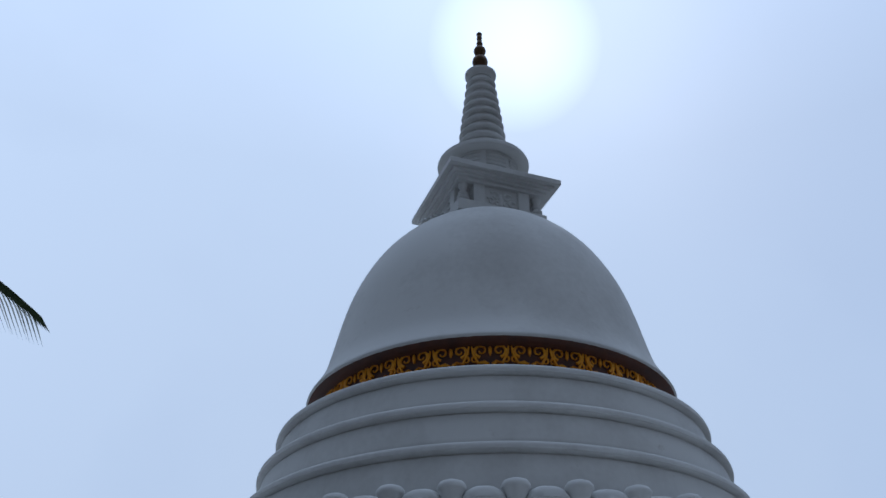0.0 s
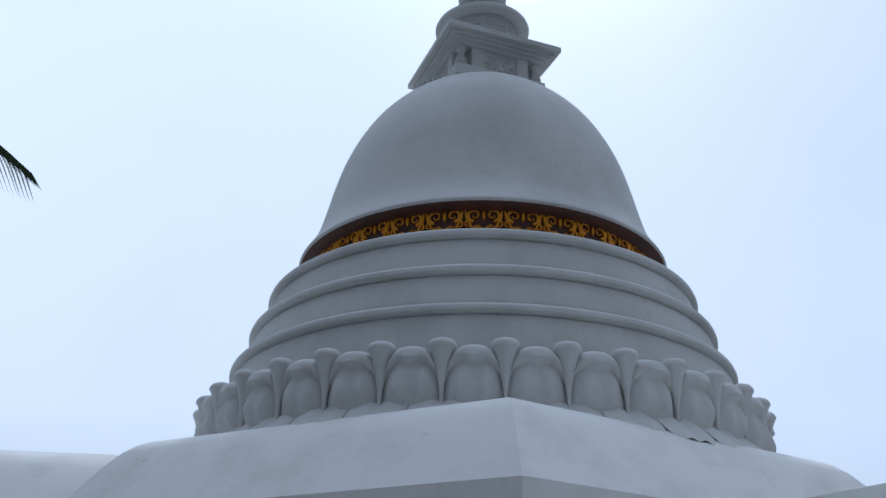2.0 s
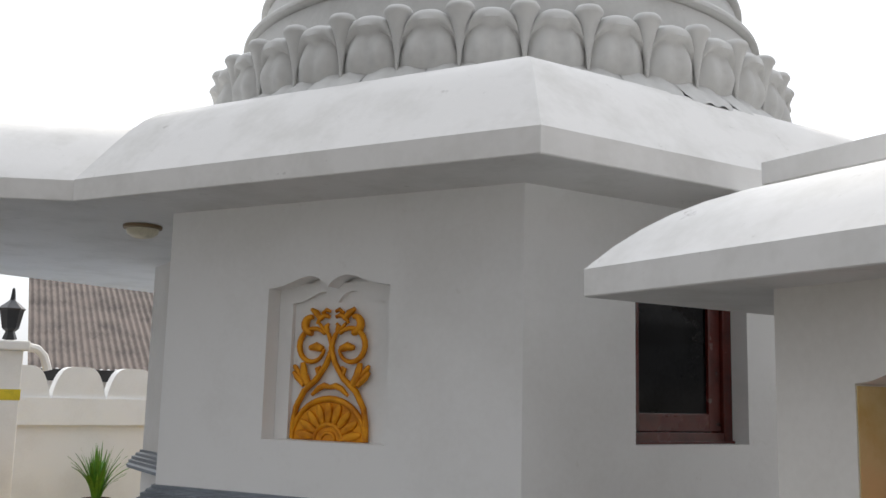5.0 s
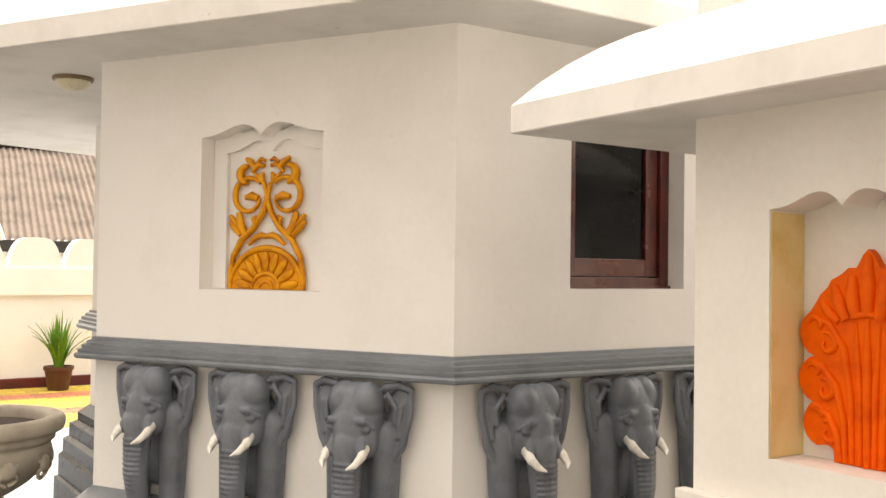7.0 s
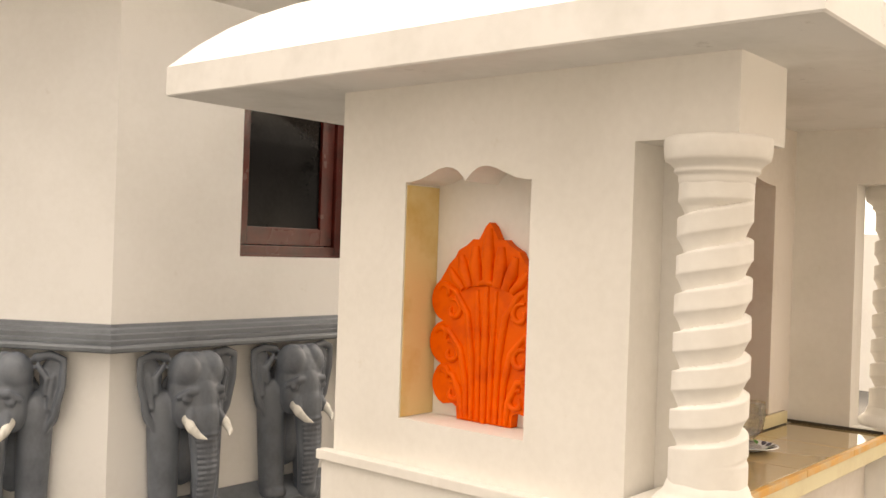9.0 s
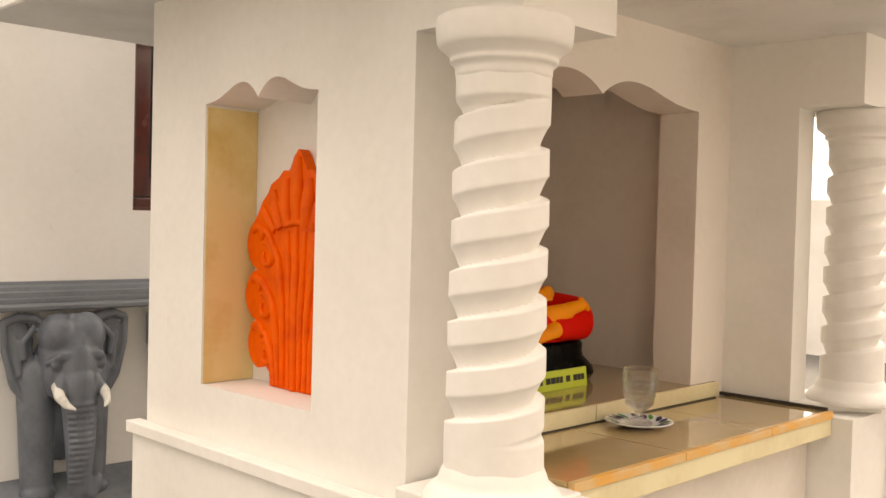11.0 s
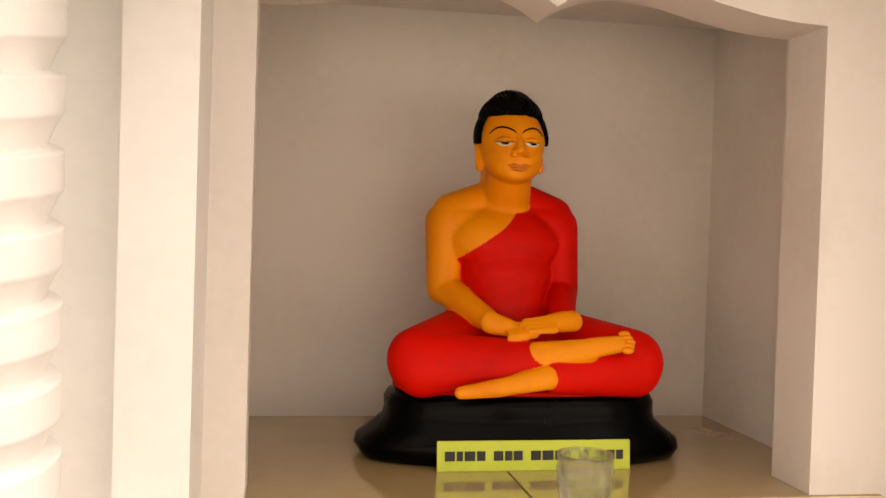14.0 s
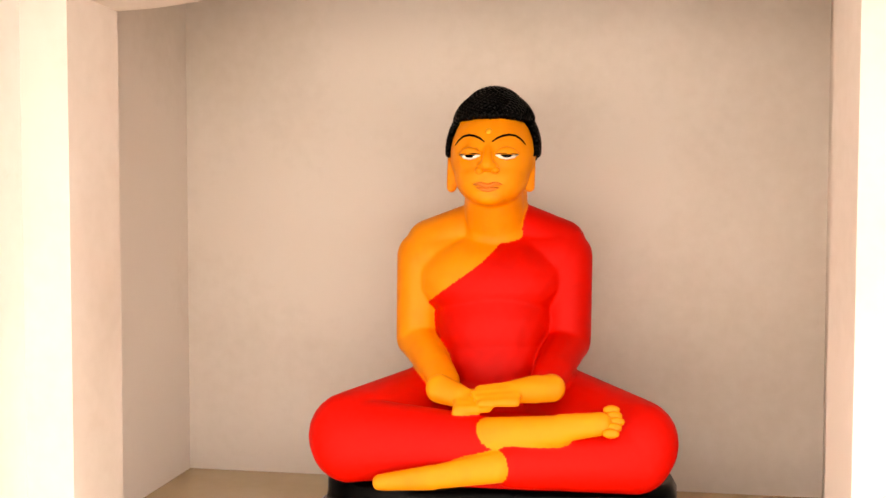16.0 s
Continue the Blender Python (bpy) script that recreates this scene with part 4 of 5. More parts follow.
def statue_extra(bm):
    knob_bm = bmesh.new()
    for p in KNOBS:
        ball(knob_bm, p, 0.005, None, 1)
    for f in knob_bm.faces:
        f.material_index, f.smooth = 2, True
    knob_me = to_mesh('knobs', knob_bm)
    bm.from_mesh(knob_me)
    bpy.data.meshes.remove(knob_me)
    # painted brows, lowered lids over white and black, mouth and forehead mark
    def front(x, z, out=0.0):
        """A point on the face at a distance out from its skin."""
        best = 0.0
        for c, r in (((0, -0.014, 0.432), (0.058, 0.063, 0.066)), ((0, -0.024, 0.4), (0.05, 0.05, 0.045))):
            k = 1 - (x / r[0]) ** 2 - ((z - c[2]) / r[2]) ** 2
            if k > 0:
                best = min(best, c[1] - r[1] * math.sqrt(k))
        return (HX + x, HY + best - out, z)
    for s in (1, -1):
        line = lambda pts, out=0.0006: [front(s * x, z, out) for x, z in pts]
        mark(bm, lambda b: tube(b, line([(0.005, 0.4435), (0.011, 0.4485), (0.018, 0.452), (0.026, 0.4537), (0.034, 0.4525), (0.041, 0.4475), (0.046, 0.441)]), lambda t: 0.0013 * math.sin(0.5 + 2.4 * t) + 0.0003, 6), 2)
        mark(bm, lambda b: tube(b, line([(0.010, 0.4255), (0.016, 0.4238), (0.024, 0.4228), (0.032, 0.424), (0.0375, 0.4262)]), lambda t: 0.0036 * math.sin(0.15 + 2.85 * t) + 0.0002, 8), 4)
        mark(bm, lambda b: tube(b, line([(0.016, 0.425), (0.02, 0.4242), (0.024, 0.424), (0.028, 0.4245), (0.031, 0.4255)], 0.0019), lambda t: 0.0029 * math.sin(0.3 + 2.6 * t) + 0.0002, 8), 2)
        mark(bm, lambda b: tube(b, line([(0.009, 0.4275), (0.016, 0.4305), (0.024, 0.4315), (0.032, 0.4305), (0.039, 0.4275)], 0.0005), lambda t: 0.0058 * math.sin(0.2 + 2.75 * t) + 0.0003, 10), 0)
        mark(bm, lambda b: tube(b, line([(0.010, 0.4262), (0.017, 0.4277), (0.024, 0.428), (0.032, 0.4275), (0.039, 0.4262)], 0.0046), lambda t: 0.0006 * math.sin(0.3 + 2.6 * t) + 0.0002, 5), 2)
        mark(bm, lambda b: ball(b, front(s * 0.0105, 0.405, 0.004), (0.0062, 0.0075, 0.0052), None, 2), 0)
    mark(bm, lambda b: tube(b, [front(x, 0.3852 + 5.0 * x * x - 0.0016 * math.cos(x * 300), 0.001) for x in (-0.019, -0.014, -0.009, -0.0045, 0, 0.0045, 0.009, 0.014, 0.019)], lambda t: 0.0032 * math.sin(0.2 + 2.75 * t), 8), 5)
    mark(bm, lambda b: tube(b, [front(x, 0.3795 + 8.0 * x * x, 0.001) for x in (-0.015, -0.01, -0.005, 0, 0.005, 0.01, 0.015)], lambda t: 0.0036 * math.sin(0.2 + 2.75 * t), 8), 5)
    mark(bm, lambda b: tube(b, [front(x, 0.3828 + 6.0 * x * x, 0.0033) for x in (-0.017, -0.01, 0, 0.01, 0.017)], 0.0004, 5), 5)
    mark(bm, lambda b: ball(b, front(0, 0.4585, 0.0), (0.0045, 0.0015, 0.0045), None, 2), 3)
    # toes
    for i in range(5):
        mark(bm, lambda b: ball(b, (0.168 - 0.003 * abs(i - 2), -0.153 - 0.006 * i, 0.105 - 0.006 * i), (0.011, 0.005, 0.006), None, 2), 0)
    # folds of the robe
    for z, x0 in ((0.062, -0.1), (0.052, -0.06), (0.068, -0.03)):
        mark(bm, lambda b: tube(b, [(x0 + 0.012 * q, -0.15 - 0.004 * q, z - 0.006 * q) for q in range(4)], lambda t: 0.003 * math.sin(3.1 * t) + 0.0003, 5), 1)


me_statue = sculpt("seated_statue", BU, 0.0022, 12, paint, (SKIN, ROBE, BLACK, GOLD, EYE_WHITE, LIP), statue_extra)
# the crossed legs sit well forward of the head
for v in me_statue.vertices:
    low = max(0.0, 1 - v.co.z / 0.46)
    v.co.x = v.co.x * (1 - 0.085 * low) + 0.002
    if v.co.z < 0.2 and v.co.y < -0.1:
        v.co.y = -0.1 + (v.co.y + 0.1) * 0.7
    v.co.y -= 0.1 * low
    v.co.z += 0.016 * low
statue = new("seated_statue", me_statue)
statue.matrix_basis = pose(3.115, 1.995, 1.183) @ Matrix.Diagonal((1.03, 1, 1.01, 1))
tagged(statue, "seated orange-painted statue in red robe on black base", "statue")

# its black base
base = base_empty("statue_base", pose(3.127, 1.885, 1.085), "gloss black moulded plaster base under the seated statue", "statue base")


def oval(bm, rings, steps=72, power=2.6):
    loops = []
    for rx, ry, z, wave in rings:
        loop = []
        for i in range(steps):
            a = 2 * math.pi * i / steps
            c, s = math.cos(a), math.sin(a)
            k = (abs(c) ** power + abs(s) ** power) ** (-1 / power) * (1 + wave * math.sin(9 * a))
            loop.append(bm.verts.new((0.92 * rx * c * k, 0.69 * ry * s * k, 1.15 * z)))
        loops.append(loop)
    for a, b in zip(loops, loops[1:]):
        for i in range(steps):
            bm.faces.new((a[i], a[(i + 1) % steps], b[(i + 1) % steps], b[i]))
    bm.faces.new(loops[0][::-1])
    bm.faces.new(loops[-1])
    return bm


part("pedestal", oval(bmesh.new(), [(0.27, 0.16, 0, 0), (0.294, 0.17, 0.004, 0.006), (0.304, 0.178, 0.016, 0.008), (0.3, 0.176, 0.03, 0.008), (0.272, 0.172, 0.046, 0.006), (0.255, 0.162, 0.058, 0.002), (0.252, 0.16, 0.07, 0), (0.252, 0.162, 0.084, 0.004), (0.245, 0.157, 0.094, 0.004), (0.22, 0.15, 0.099, 0)]), BLACK, base, smooth=True, angle=60)
part("seat_cloth", oval(bmesh.new(), [(0.22, 0.13, 0.095, 0.0), (0.236, 0.15, 0.099, 0.003), (0.238, 0.151, 0.104, 0.003), (0.225, 0.14, 0.108, 0)]), ROBE, base, "red cloth edge under the crossed legs", smooth=True)

# name board before the base, its writing as plain bars
board = base_empty("name_board", pose(2.966, 1.755, 1.0852, -6, 0, 1.2), "yellow-green name board with one line of black writing", "sign")
part("board", box(bmesh.new(), 0, 0.318, 0, 0.006, 0, 0.0475, 0.0008), SIGN_GREEN, board)
xx = 0.012
for w in (0.018, 0.011, 0.019, 0.015, None, 0.017, 0.013, 0.016, None, 0.018, 0.02, 0.014, 0.012, None, 0.018, None, 0.016, 0.014, 0.013):
    if w is None:
        xx += 0.011
        continue
    w *= 0.9
    part("writing_bar", box(bmesh.new(), xx, xx + w, -0.0012, 0.0, 0.0165, 0.0315), INK, board)
    xx += w + 0.0028

# saucer, goblet
saucer = base_empty("saucer", pose(3.122, 1.50, 1.0455), "white china saucer with dark blue and green glaze pattern", "saucer")
part("dish", lathe(bmesh.new(), smooth_profile([(0.0, 0.002), (0.03, 0.001), (0.034, 0.0), (0.04, 0.003), (0.058, 0.008), (0.074, 0.0125), (0.0745, 0.0138), (0.072, 0.0142), (0.056, 0.0105), (0.04, 0.0065), (0.0, 0.006)], 3), 56), CHINA, saucer, smooth=True, angle=80)
rnd = random.Random(9)
for k in range(18):
    a = k * 20 + rnd.uniform(-5, 5)
    bm = bmesh.new()
    r0, r1, w = 0.044, 0.069, rnd.uniform(5, 8)
    pts = []
    for t, q in ((0, 0), (0.3, 0.9), (0.7, 1), (1, 0.3), (1, -0.3), (0.7, -1), (0.3, -0.9)):
        r = r0 + (r1 - r0) * t
        an = radians(a + w * q + 12 * t)
        pts.append(bm.verts.new((r * math.cos(an), r * math.sin(an), 0.0078 + 0.0062 * t + 0.0007)))
    bm.faces.new(pts)
    g = bmesh.ops.extrude_face_region(bm, geom=list(bm.faces))
    bmesh.ops.translate(bm, vec=(0, 0, 0.0006), verts=[v for v in g["geom"] if isinstance(v, bmesh.types.BMVert)])
    part("glaze_leaf", bm, BLUE_GLAZE if k % 3 else GREEN_GLAZE, saucer)
goblet = base_empty("goblet", pose(3.122, 1.50, 1.0520), "cut-glass goblet of water on a saucer", "glass")


def cut(a, r, z):
    if 0.042 < z < 0.108 and r > 0.02:
        return r + 0.0022 * abs(math.sin(6 * a + (math.pi / 2 if int((z - 0.042) / 0.013) % 2 else 0))) * math.sin(math.pi * (((z - 0.042) / 0.013) % 1))
    return r


outer = [(0.0, 0.0), (0.029, 0.0), (0.03, 0.003), (0.026, 0.006), (0.012, 0.012), (0.009, 0.018), (0.01, 0.025), (0.02, 0.033), (0.03, 0.042)] + [(0.03 + 0.007 * min(1, i / 14), 0.042 + i * 0.0033) for i in range(1, 21)] + [(0.037, 0.114), (0.0385, 0.122), (0.0375, 0.1225)]
inner = [(0.036, 0.121), (0.0345, 0.112), (0.034, 0.09), (0.031, 0.06), (0.026, 0.045), (0.014, 0.036), (0.0, 0.034)]
part("bowl", lathe(bmesh.new(), outer + inner, 60, None, cut), GLASS, goblet, smooth=True, angle=50)
part("water", lathe(bmesh.new(), [(0.0, 0.0365), (0.0135, 0.038), (0.0245, 0.046), (0.0303, 0.061), (0.0333, 0.09), (0.0336, 0.1), (0.0, 0.1)], 40), WATER, goblet, "clear water nearly to the rim", smooth=True)


# ---- ornaments in the wall niches ----
def relief(name, parent, lines, material, sides=8):
    """Raised bands: each is (points in x and z, width, height)."""
    for pts, w, h in lines:
        bm = bmesh.new()
        tube(bm, [(x, 0, z) for x, z in pts], (lambda t, w=w: w * (0.45 + 0.55 * math.sin(math.pi * min(1, 0.15 + 0.8 * t)))), sides, h)
        part(name, bm, material, parent, smooth=True, angle=60)


def curl(cx, cz, r, a0, turns, s=1, shrink=0.7, n=18):
    return [(s * (cx + r * (1 - shrink * t) * math.cos(a0 + turns * 6.283 * t)), cz + r * (1 - shrink * t) * math.sin(a0 + turns * 6.283 * t)) for t in [i / n for i in range(n + 1)]]


orn = base_empty("gilded_ornament", face_pose(210) @ pose(-0.025, 0.082, 1.48) @ Matrix.Diagonal((1.08, 1.0, 1.08, 1)), "pierced gold scroll ornament with half-wheel, in wall niche", "ornament")
bm = bmesh.new()
fan = [(0.165 * math.cos(a), 0.15 * math.sin(a)) for a in [math.pi * i / 28 for i in range(29)]]
extrude_outline(bm, fan, 0.018)
part("half_wheel", bm, GOLD, orn)
for k in range(9):
    a = math.pi * (k + 0.5) / 9
    bm = bmesh.new()
    ball(bm, (0.105 * math.cos(a), -0.003, 0.098 * math.sin(a) + 0.002), (0.042, 0.012, 0.017), None, 2)
    bmesh.ops.rotate(bm, cent=(0.105 * math.cos(a), -0.003, 0.098 * math.sin(a) + 0.002), matrix=Matrix.Rotation(-a, 3, "Y"), verts=bm.verts)
    part("wheel_petal", bm, GOLD, orn, smooth=True)
arc = lambda r, k=0.92: [(r * math.cos(a), k * r * math.sin(a) + 0.002) for a in [math.pi * i / 20 for i in range(21)]]
relief("wheel_band", orn, [(arc(0.163), 0.013, 1.1), (arc(0.062), 0.010, 1.2), (arc(0.03), 0.008, 1.2)], GOLD)
for s in (1, -1):
    relief("scroll", orn, [
        ([(s * 0.165, 0.005), (s * 0.163, 0.06), (s * 0.15, 0.12), (s * 0.115, 0.18), (s * 0.06, 0.225), (s * 0.02, 0.28), (-s * 0.003, 0.34), (s * 0.015, 0.39), (s * 0.06, 0.43)], 0.012, 1.2),
        (curl(0.085, 0.345, 0.07, 2.4, -0.85, s, 0.25), 0.011, 1.2),
        (curl(0.095, 0.43, 0.035, 4.6, 0.55, s, 0.3), 0.016, 1.1),
        ([(s * 0.02, 0.40), (s * 0.028, 0.42), (s * 0.018, 0.43)], 0.011, 1.1),
        ([(s * 0.05, 0.445), (s * 0.075, 0.47), (s * 0.098, 0.485)], 0.014, 1.1),
        ([(s * 0.015, 0.455), (s * 0.035, 0.462), (s * 0.06, 0.45), (s * 0.07, 0.43)], 0.011, 1.1),
        ([(s * 0.012, 0.475), (s * 0.028, 0.482), (s * 0.05, 0.47)], 0.009, 1.1),
        ([(s * 0.04, 0.335), (s * 0.07, 0.345), (s * 0.1, 0.34)], 0.018, 0.9),
        ([(s * 0.09, 0.19), (s * 0.12, 0.235), (s * 0.128, 0.285)], 0.02, 0.8),
        ([(s * 0.12, 0.2), (s * 0.15, 0.23), (s * 0.17, 0.25)], 0.014, 1.0),
        ([(s * 0.125, 0.225), (s * 0.16, 0.265), (s * 0.168, 0.275)], 0.011, 1.0),
        ([(s * 0.055, 0.235), (s * 0.062, 0.262), (s * 0.048, 0.27)], 0.010, 1.0),
        ([(s * 0.0, 0.195), (s * 0.025, 0.2), (s * 0.05, 0.19), (s * 0.08, 0.165)], 0.013, 1.0)], GOLD)


def lobed_outline():
    half = [(0.085, 0.0), (0.088, 0.03), (0.10, 0.038)]
    for cx, cz, r in ((0.115, 0.085, 0.055), (0.125, 0.19, 0.058), (0.122, 0.30, 0.058)):
        half += [(cx + r * math.cos(a), cz + r * math.sin(a)) for a in [-1.25 + 0.32 * i for i in range(8)]]
    half += [(0.135, 0.375), (0.125, 0.392), (0.105, 0.41), (0.095, 0.428), (0.068, 0.442), (0.05, 0.457), (0.03, 0.457), (0.022, 0.47), (0.012, 0.488), (0.0, 0.5)]
    return half + [(-x, z) for x, z in half[-2::-1]]


def orange_ornament():
    o = base_empty("painted_ornament", Matrix.Translation((2.502, 1.932, 1.127)) @ pose(0, 0, 0, 0, 0, -90), "bright orange leafy palmette relief in wall niche", "ornament", "shrine niches")
    part("backing", extrude_outline(bmesh.new(), lobed_outline(), 0.026), ORANGE, o)
    lines = [([(0, 0.0), (0, 0.2), (0, 0.34)], 0.012, 1.0)]
    for s in (1, -1):
        lines += [([(s * 0.018, 0.005), (s * 0.02, 0.18), (s * 0.03, 0.33)], 0.009, 1.0), ([(s * 0.038, 0.005), (s * 0.042, 0.16), (s * 0.06, 0.27), (s * 0.1, 0.325), (s * 0.135, 0.34)], 0.010, 1.0),
                  ([(s * 0.055, 0.005), (s * 0.06, 0.1), (s * 0.08, 0.18), (s * 0.12, 0.225), (s * 0.15, 0.225)], 0.010, 1.0), ([(s * 0.068, 0.005), (s * 0.075, 0.06), (s * 0.1, 0.11), (s * 0.14, 0.12)], 0.010, 1.0)]
        for cx, cz in ((0.1, 0.065), (0.11, 0.165), (0.105, 0.275)):
            lines += [(curl(cx, cz, 0.03, 1.2, 0.95, s, 0.75), 0.008, 1.1), (curl(cx + 0.03, cz + 0.045, 0.022, 0.2, 0.6, s, 0.5), 0.009, 1.0)]
        lines += [([(s * 0.03, 0.34), (s * 0.04, 0.39), (s * 0.04, 0.44)], 0.020, 0.8), ([(s * 0.055, 0.335), (s * 0.075, 0.375), (s * 0.085, 0.415)], 0.018, 0.8), ([(s * 0.075, 0.33), (s * 0.105, 0.355), (s * 0.122, 0.38)], 0.014, 0.8)]
    lines += [([(0, 0.35), (0, 0.42), (0, 0.485)], 0.020, 0.8), ([(-0.03, 0.345), (0, 0.352), (0.03, 0.345)], 0.010, 1.1)]
    relief("leaf_rib", o, lines, ORANGE)
    return o


orange = orange_ornament()
copy_thing(orange, Matrix.Translation((2 * SX - 2.502, 1.932, 1.127)) @ pose(0, 0, 0, 0, 0, 90))

# ---- window in the front face ----
win = base_empty("window", face_pose(270) @ pose(-0.315, 0.085, 1.502), "dark red varnished wooden window with dark panes", "window", kind="structure")
W, H = 0.62, 0.75
for n, b in (("frame", (0.0, 0.05, 0, 0.07, 0, H)), ("frame", (W - 0.05, W, 0, 0.07, 0, H)), ("frame", (0.05, W - 0.05, 0, 0.07, 0, 0.045)), ("frame", (0.05, W - 0.05, 0, 0.07, H - 0.05, H))):
    part(n, box(bmesh.new(), *b, 0.003), DARK_WOOD, win)
for x0 in (0.052,):
    x1 = x0 + 0.516
    leaf = part("casement", box(bmesh.new(), x0, x0 + 0.06, 0.015, 0.05, 0.047, H - 0.052, 0.003), DARK_WOOD, win)
    part("stile", box(bmesh.new(), x1 - 0.07, x1, 0.015, 0.05, 0.047, H - 0.052, 0.003), DARK_WOOD, leaf)
    for z0, z1 in ((0.047, 0.12), (0.62, H - 0.052)):
        part("rail", box(bmesh.new(), x0 + 0.05, x1 - 0.05, 0.017, 0.048, z0, z1, 0.003), DARK_WOOD, leaf)
    part("pane", box(bmesh.new(), x0 + 0.045, x1 - 0.045, 0.03, 0.034, 0.1, 0.63), DARK_GLASS, leaf)
part("sill", box(bmesh.new(), -0.002, W + 0.002, -0.012, 0.0, -0.002, 0.012, 0.002), DARK_WOOD, win)

# ---- lamps under the eave ----
lamp = base_empty("eave_lamp", pose(1.5, 5.3, 2.4405), "round brown and white lamp under the eave", "lamp", "eave lamps")
part("lamp_ring", lathe(bmesh.new(), [(0.0, 0.0), (0.085, 0.0), (0.092, -0.008), (0.09, -0.02), (0.075, -0.024), (0.0, -0.024)], 32), LAMP_BODY, lamp, smooth=True)
part("lamp_cover", lathe(bmesh.new(), [(0.078, -0.022), (0.07, -0.045), (0.05, -0.06), (0.02, -0.066), (0.0, -0.067)], 32), LAMP_WHITE, lamp, smooth=True)

# ---- yard beyond the base ----
WALLM = pose(2.6, 13.78, 0, 0, 0, 5)
bm = bmesh.new()
box(bm, -40, 40, 0.03, 0.2, 0, 1.18, 0, WALLM)
box(bm, -40, 40, -0.03, 0.23, 1.18, 1.52, 0, WALLM)
tagged(part("wall_yard", bm, PLASTER_WHITE), "white plastered yard wall with scalloped top", "wall", kind="structure")
PITCH = 0.695
out = []
for i in range(25):
    v = i / 24
    out.append(((v - 0.5) * PITCH * 0.985, 0.4 * (1 - abs(2 * v - 1) ** 4.2)))
me_mer = to_mesh("merlon", finish(extrude_outline(bmesh.new(), out, 0.2)), PLASTER_WHITE)
yard = bpy.data.objects["wall_yard"]
for k in range(-17, 18):
    ob = new("merlon", me_mer)
    ob.parent = yard
    ob.matrix_basis = WALLM @ pose(0.04 + PITCH * (k + 0.5), 0.0, 1.518)
bm = bmesh.new()
box(bm, -40, 40, -0.06, 0.03, 0, 0.13, 0.004, WALLM)
tagged(part("trim_kerb", bm, RED_KERB), "dark red painted kerb along the yard wall", "kerb", kind="structure")
for name, m in (("wall_yard_east", pose(13, 0, 0, 0, 0, 90)), ("wall_yard_south", pose(0, -9, 0)), ("wall_yard_west", pose(-11, 0, 0, 0, 0, 90))):
    tagged(part(name, box(bmesh.new(), -24, 24, -0.1, 0.1, 0, 1.9, 0, m), PLASTER), "plain white plastered yard wall", "wall", kind="structure")

# long low house on the near side of the yard
house = base_empty("house", pose(1.5, -4.6, 0), "long low white house with dark tiled roof across the yard", "house")
part("wall", box(bmesh.new(), -9, 9, -6.0, 0.0, 0, 2.9), PLASTER, house)
part("roof", extrude_outline(bmesh.new(), [(0.75, 2.75), (0.75, 2.85), (-3.0, 5.4), (-6.75, 2.85), (-6.75, 2.75)], 19.2, pose(9.6, 0, 0, 0, 0, 90)), ROOF_SHEET, house)

# corrugated roof behind the wall
shed = base_empty("shed_roof", pose(2.2, 14.9, 0, 0, 0, -7), "stained corrugated sheet roof of a low shed", "roof")
rows = 3
for r in range(rows):
    bm = bmesh.new()
    y0, z0 = 1.25 * r, 1.92 + 0.56 * r
    n = 730
    prev = None
    for i in range(n + 1):
        x = 0.3 + 8.7 * i / n
        lift = 0.02 * math.cos(2 * math.pi * x / 0.096)
        cur = [bm.verts.new((x, y0 - 0.06, z0 + lift - 0.02)), bm.verts.new((x, y0 + 1.28, z0 + 0.575 + lift))]
        if prev:
            bm.faces.new((prev[0], cur[0], cur[1], prev[1]))
        prev = cur
    part("roof_sheet", bm, ROOF_SHEET, shed, smooth=True, angle=80)
part("ridge_cap", box(bmesh.new(), 0.3, 9, 3.6, 3.85, 3.58, 3.66, 0.02), ROOF_SHEET, shed)
part("shed_wall", box(bmesh.new(), 0.6, 8.8, 0.2, 7.0, 0, 1.88), PLASTER, shed)
part("gutter_board", box(bmesh.new(), 0.3, 9, -0.1, -0.07, 1.74, 1.9), IRON, shed)
part("shed_gable", extrude_outline(bmesh.new(), [(0.2, 1.88), (7.0, 1.88), (3.72, 3.55)], 0.1, pose(8.8, 0, 0, 0, 0, 90)), PLASTER, shed)

# planter urn
urn = base_empty("planter_urn", pose(1.25, 6.35, 0), "cream cast-stone planter urn with leaf relief", "planter")
part("bowl", lathe(bmesh.new(), smooth_profile([(0.14, 0.30), (0.2, 0.335), (0.3, 0.40), (0.385, 0.49), (0.41, 0.56), (0.40, 0.6), (0.41, 0.615), (0.425, 0.63), (0.425, 0.66), (0.465, 0.675), (0.475, 0.72), (0.46, 0.75), (0.42, 0.755), (0.385, 0.74), (0.375, 0.69)], 3), 56), STONE, urn, smooth=True, angle=60)
part("pedestal", lathe(bmesh.new(), smooth_profile([(0.27, 0.0), (0.27, 0.05), (0.24, 0.07), (0.2, 0.12), (0.14, 0.19), (0.13, 0.24), (0.17, 0.27), (0.17, 0.3), (0.12, 0.31)], 3), 40), STONE, urn, smooth=True, angle=60)
part("soil", lathe(bmesh.new(), [(0.38, 0.69), (0.2, 0.71), (0.0, 0.715)], 32), SOIL, urn, smooth=True)
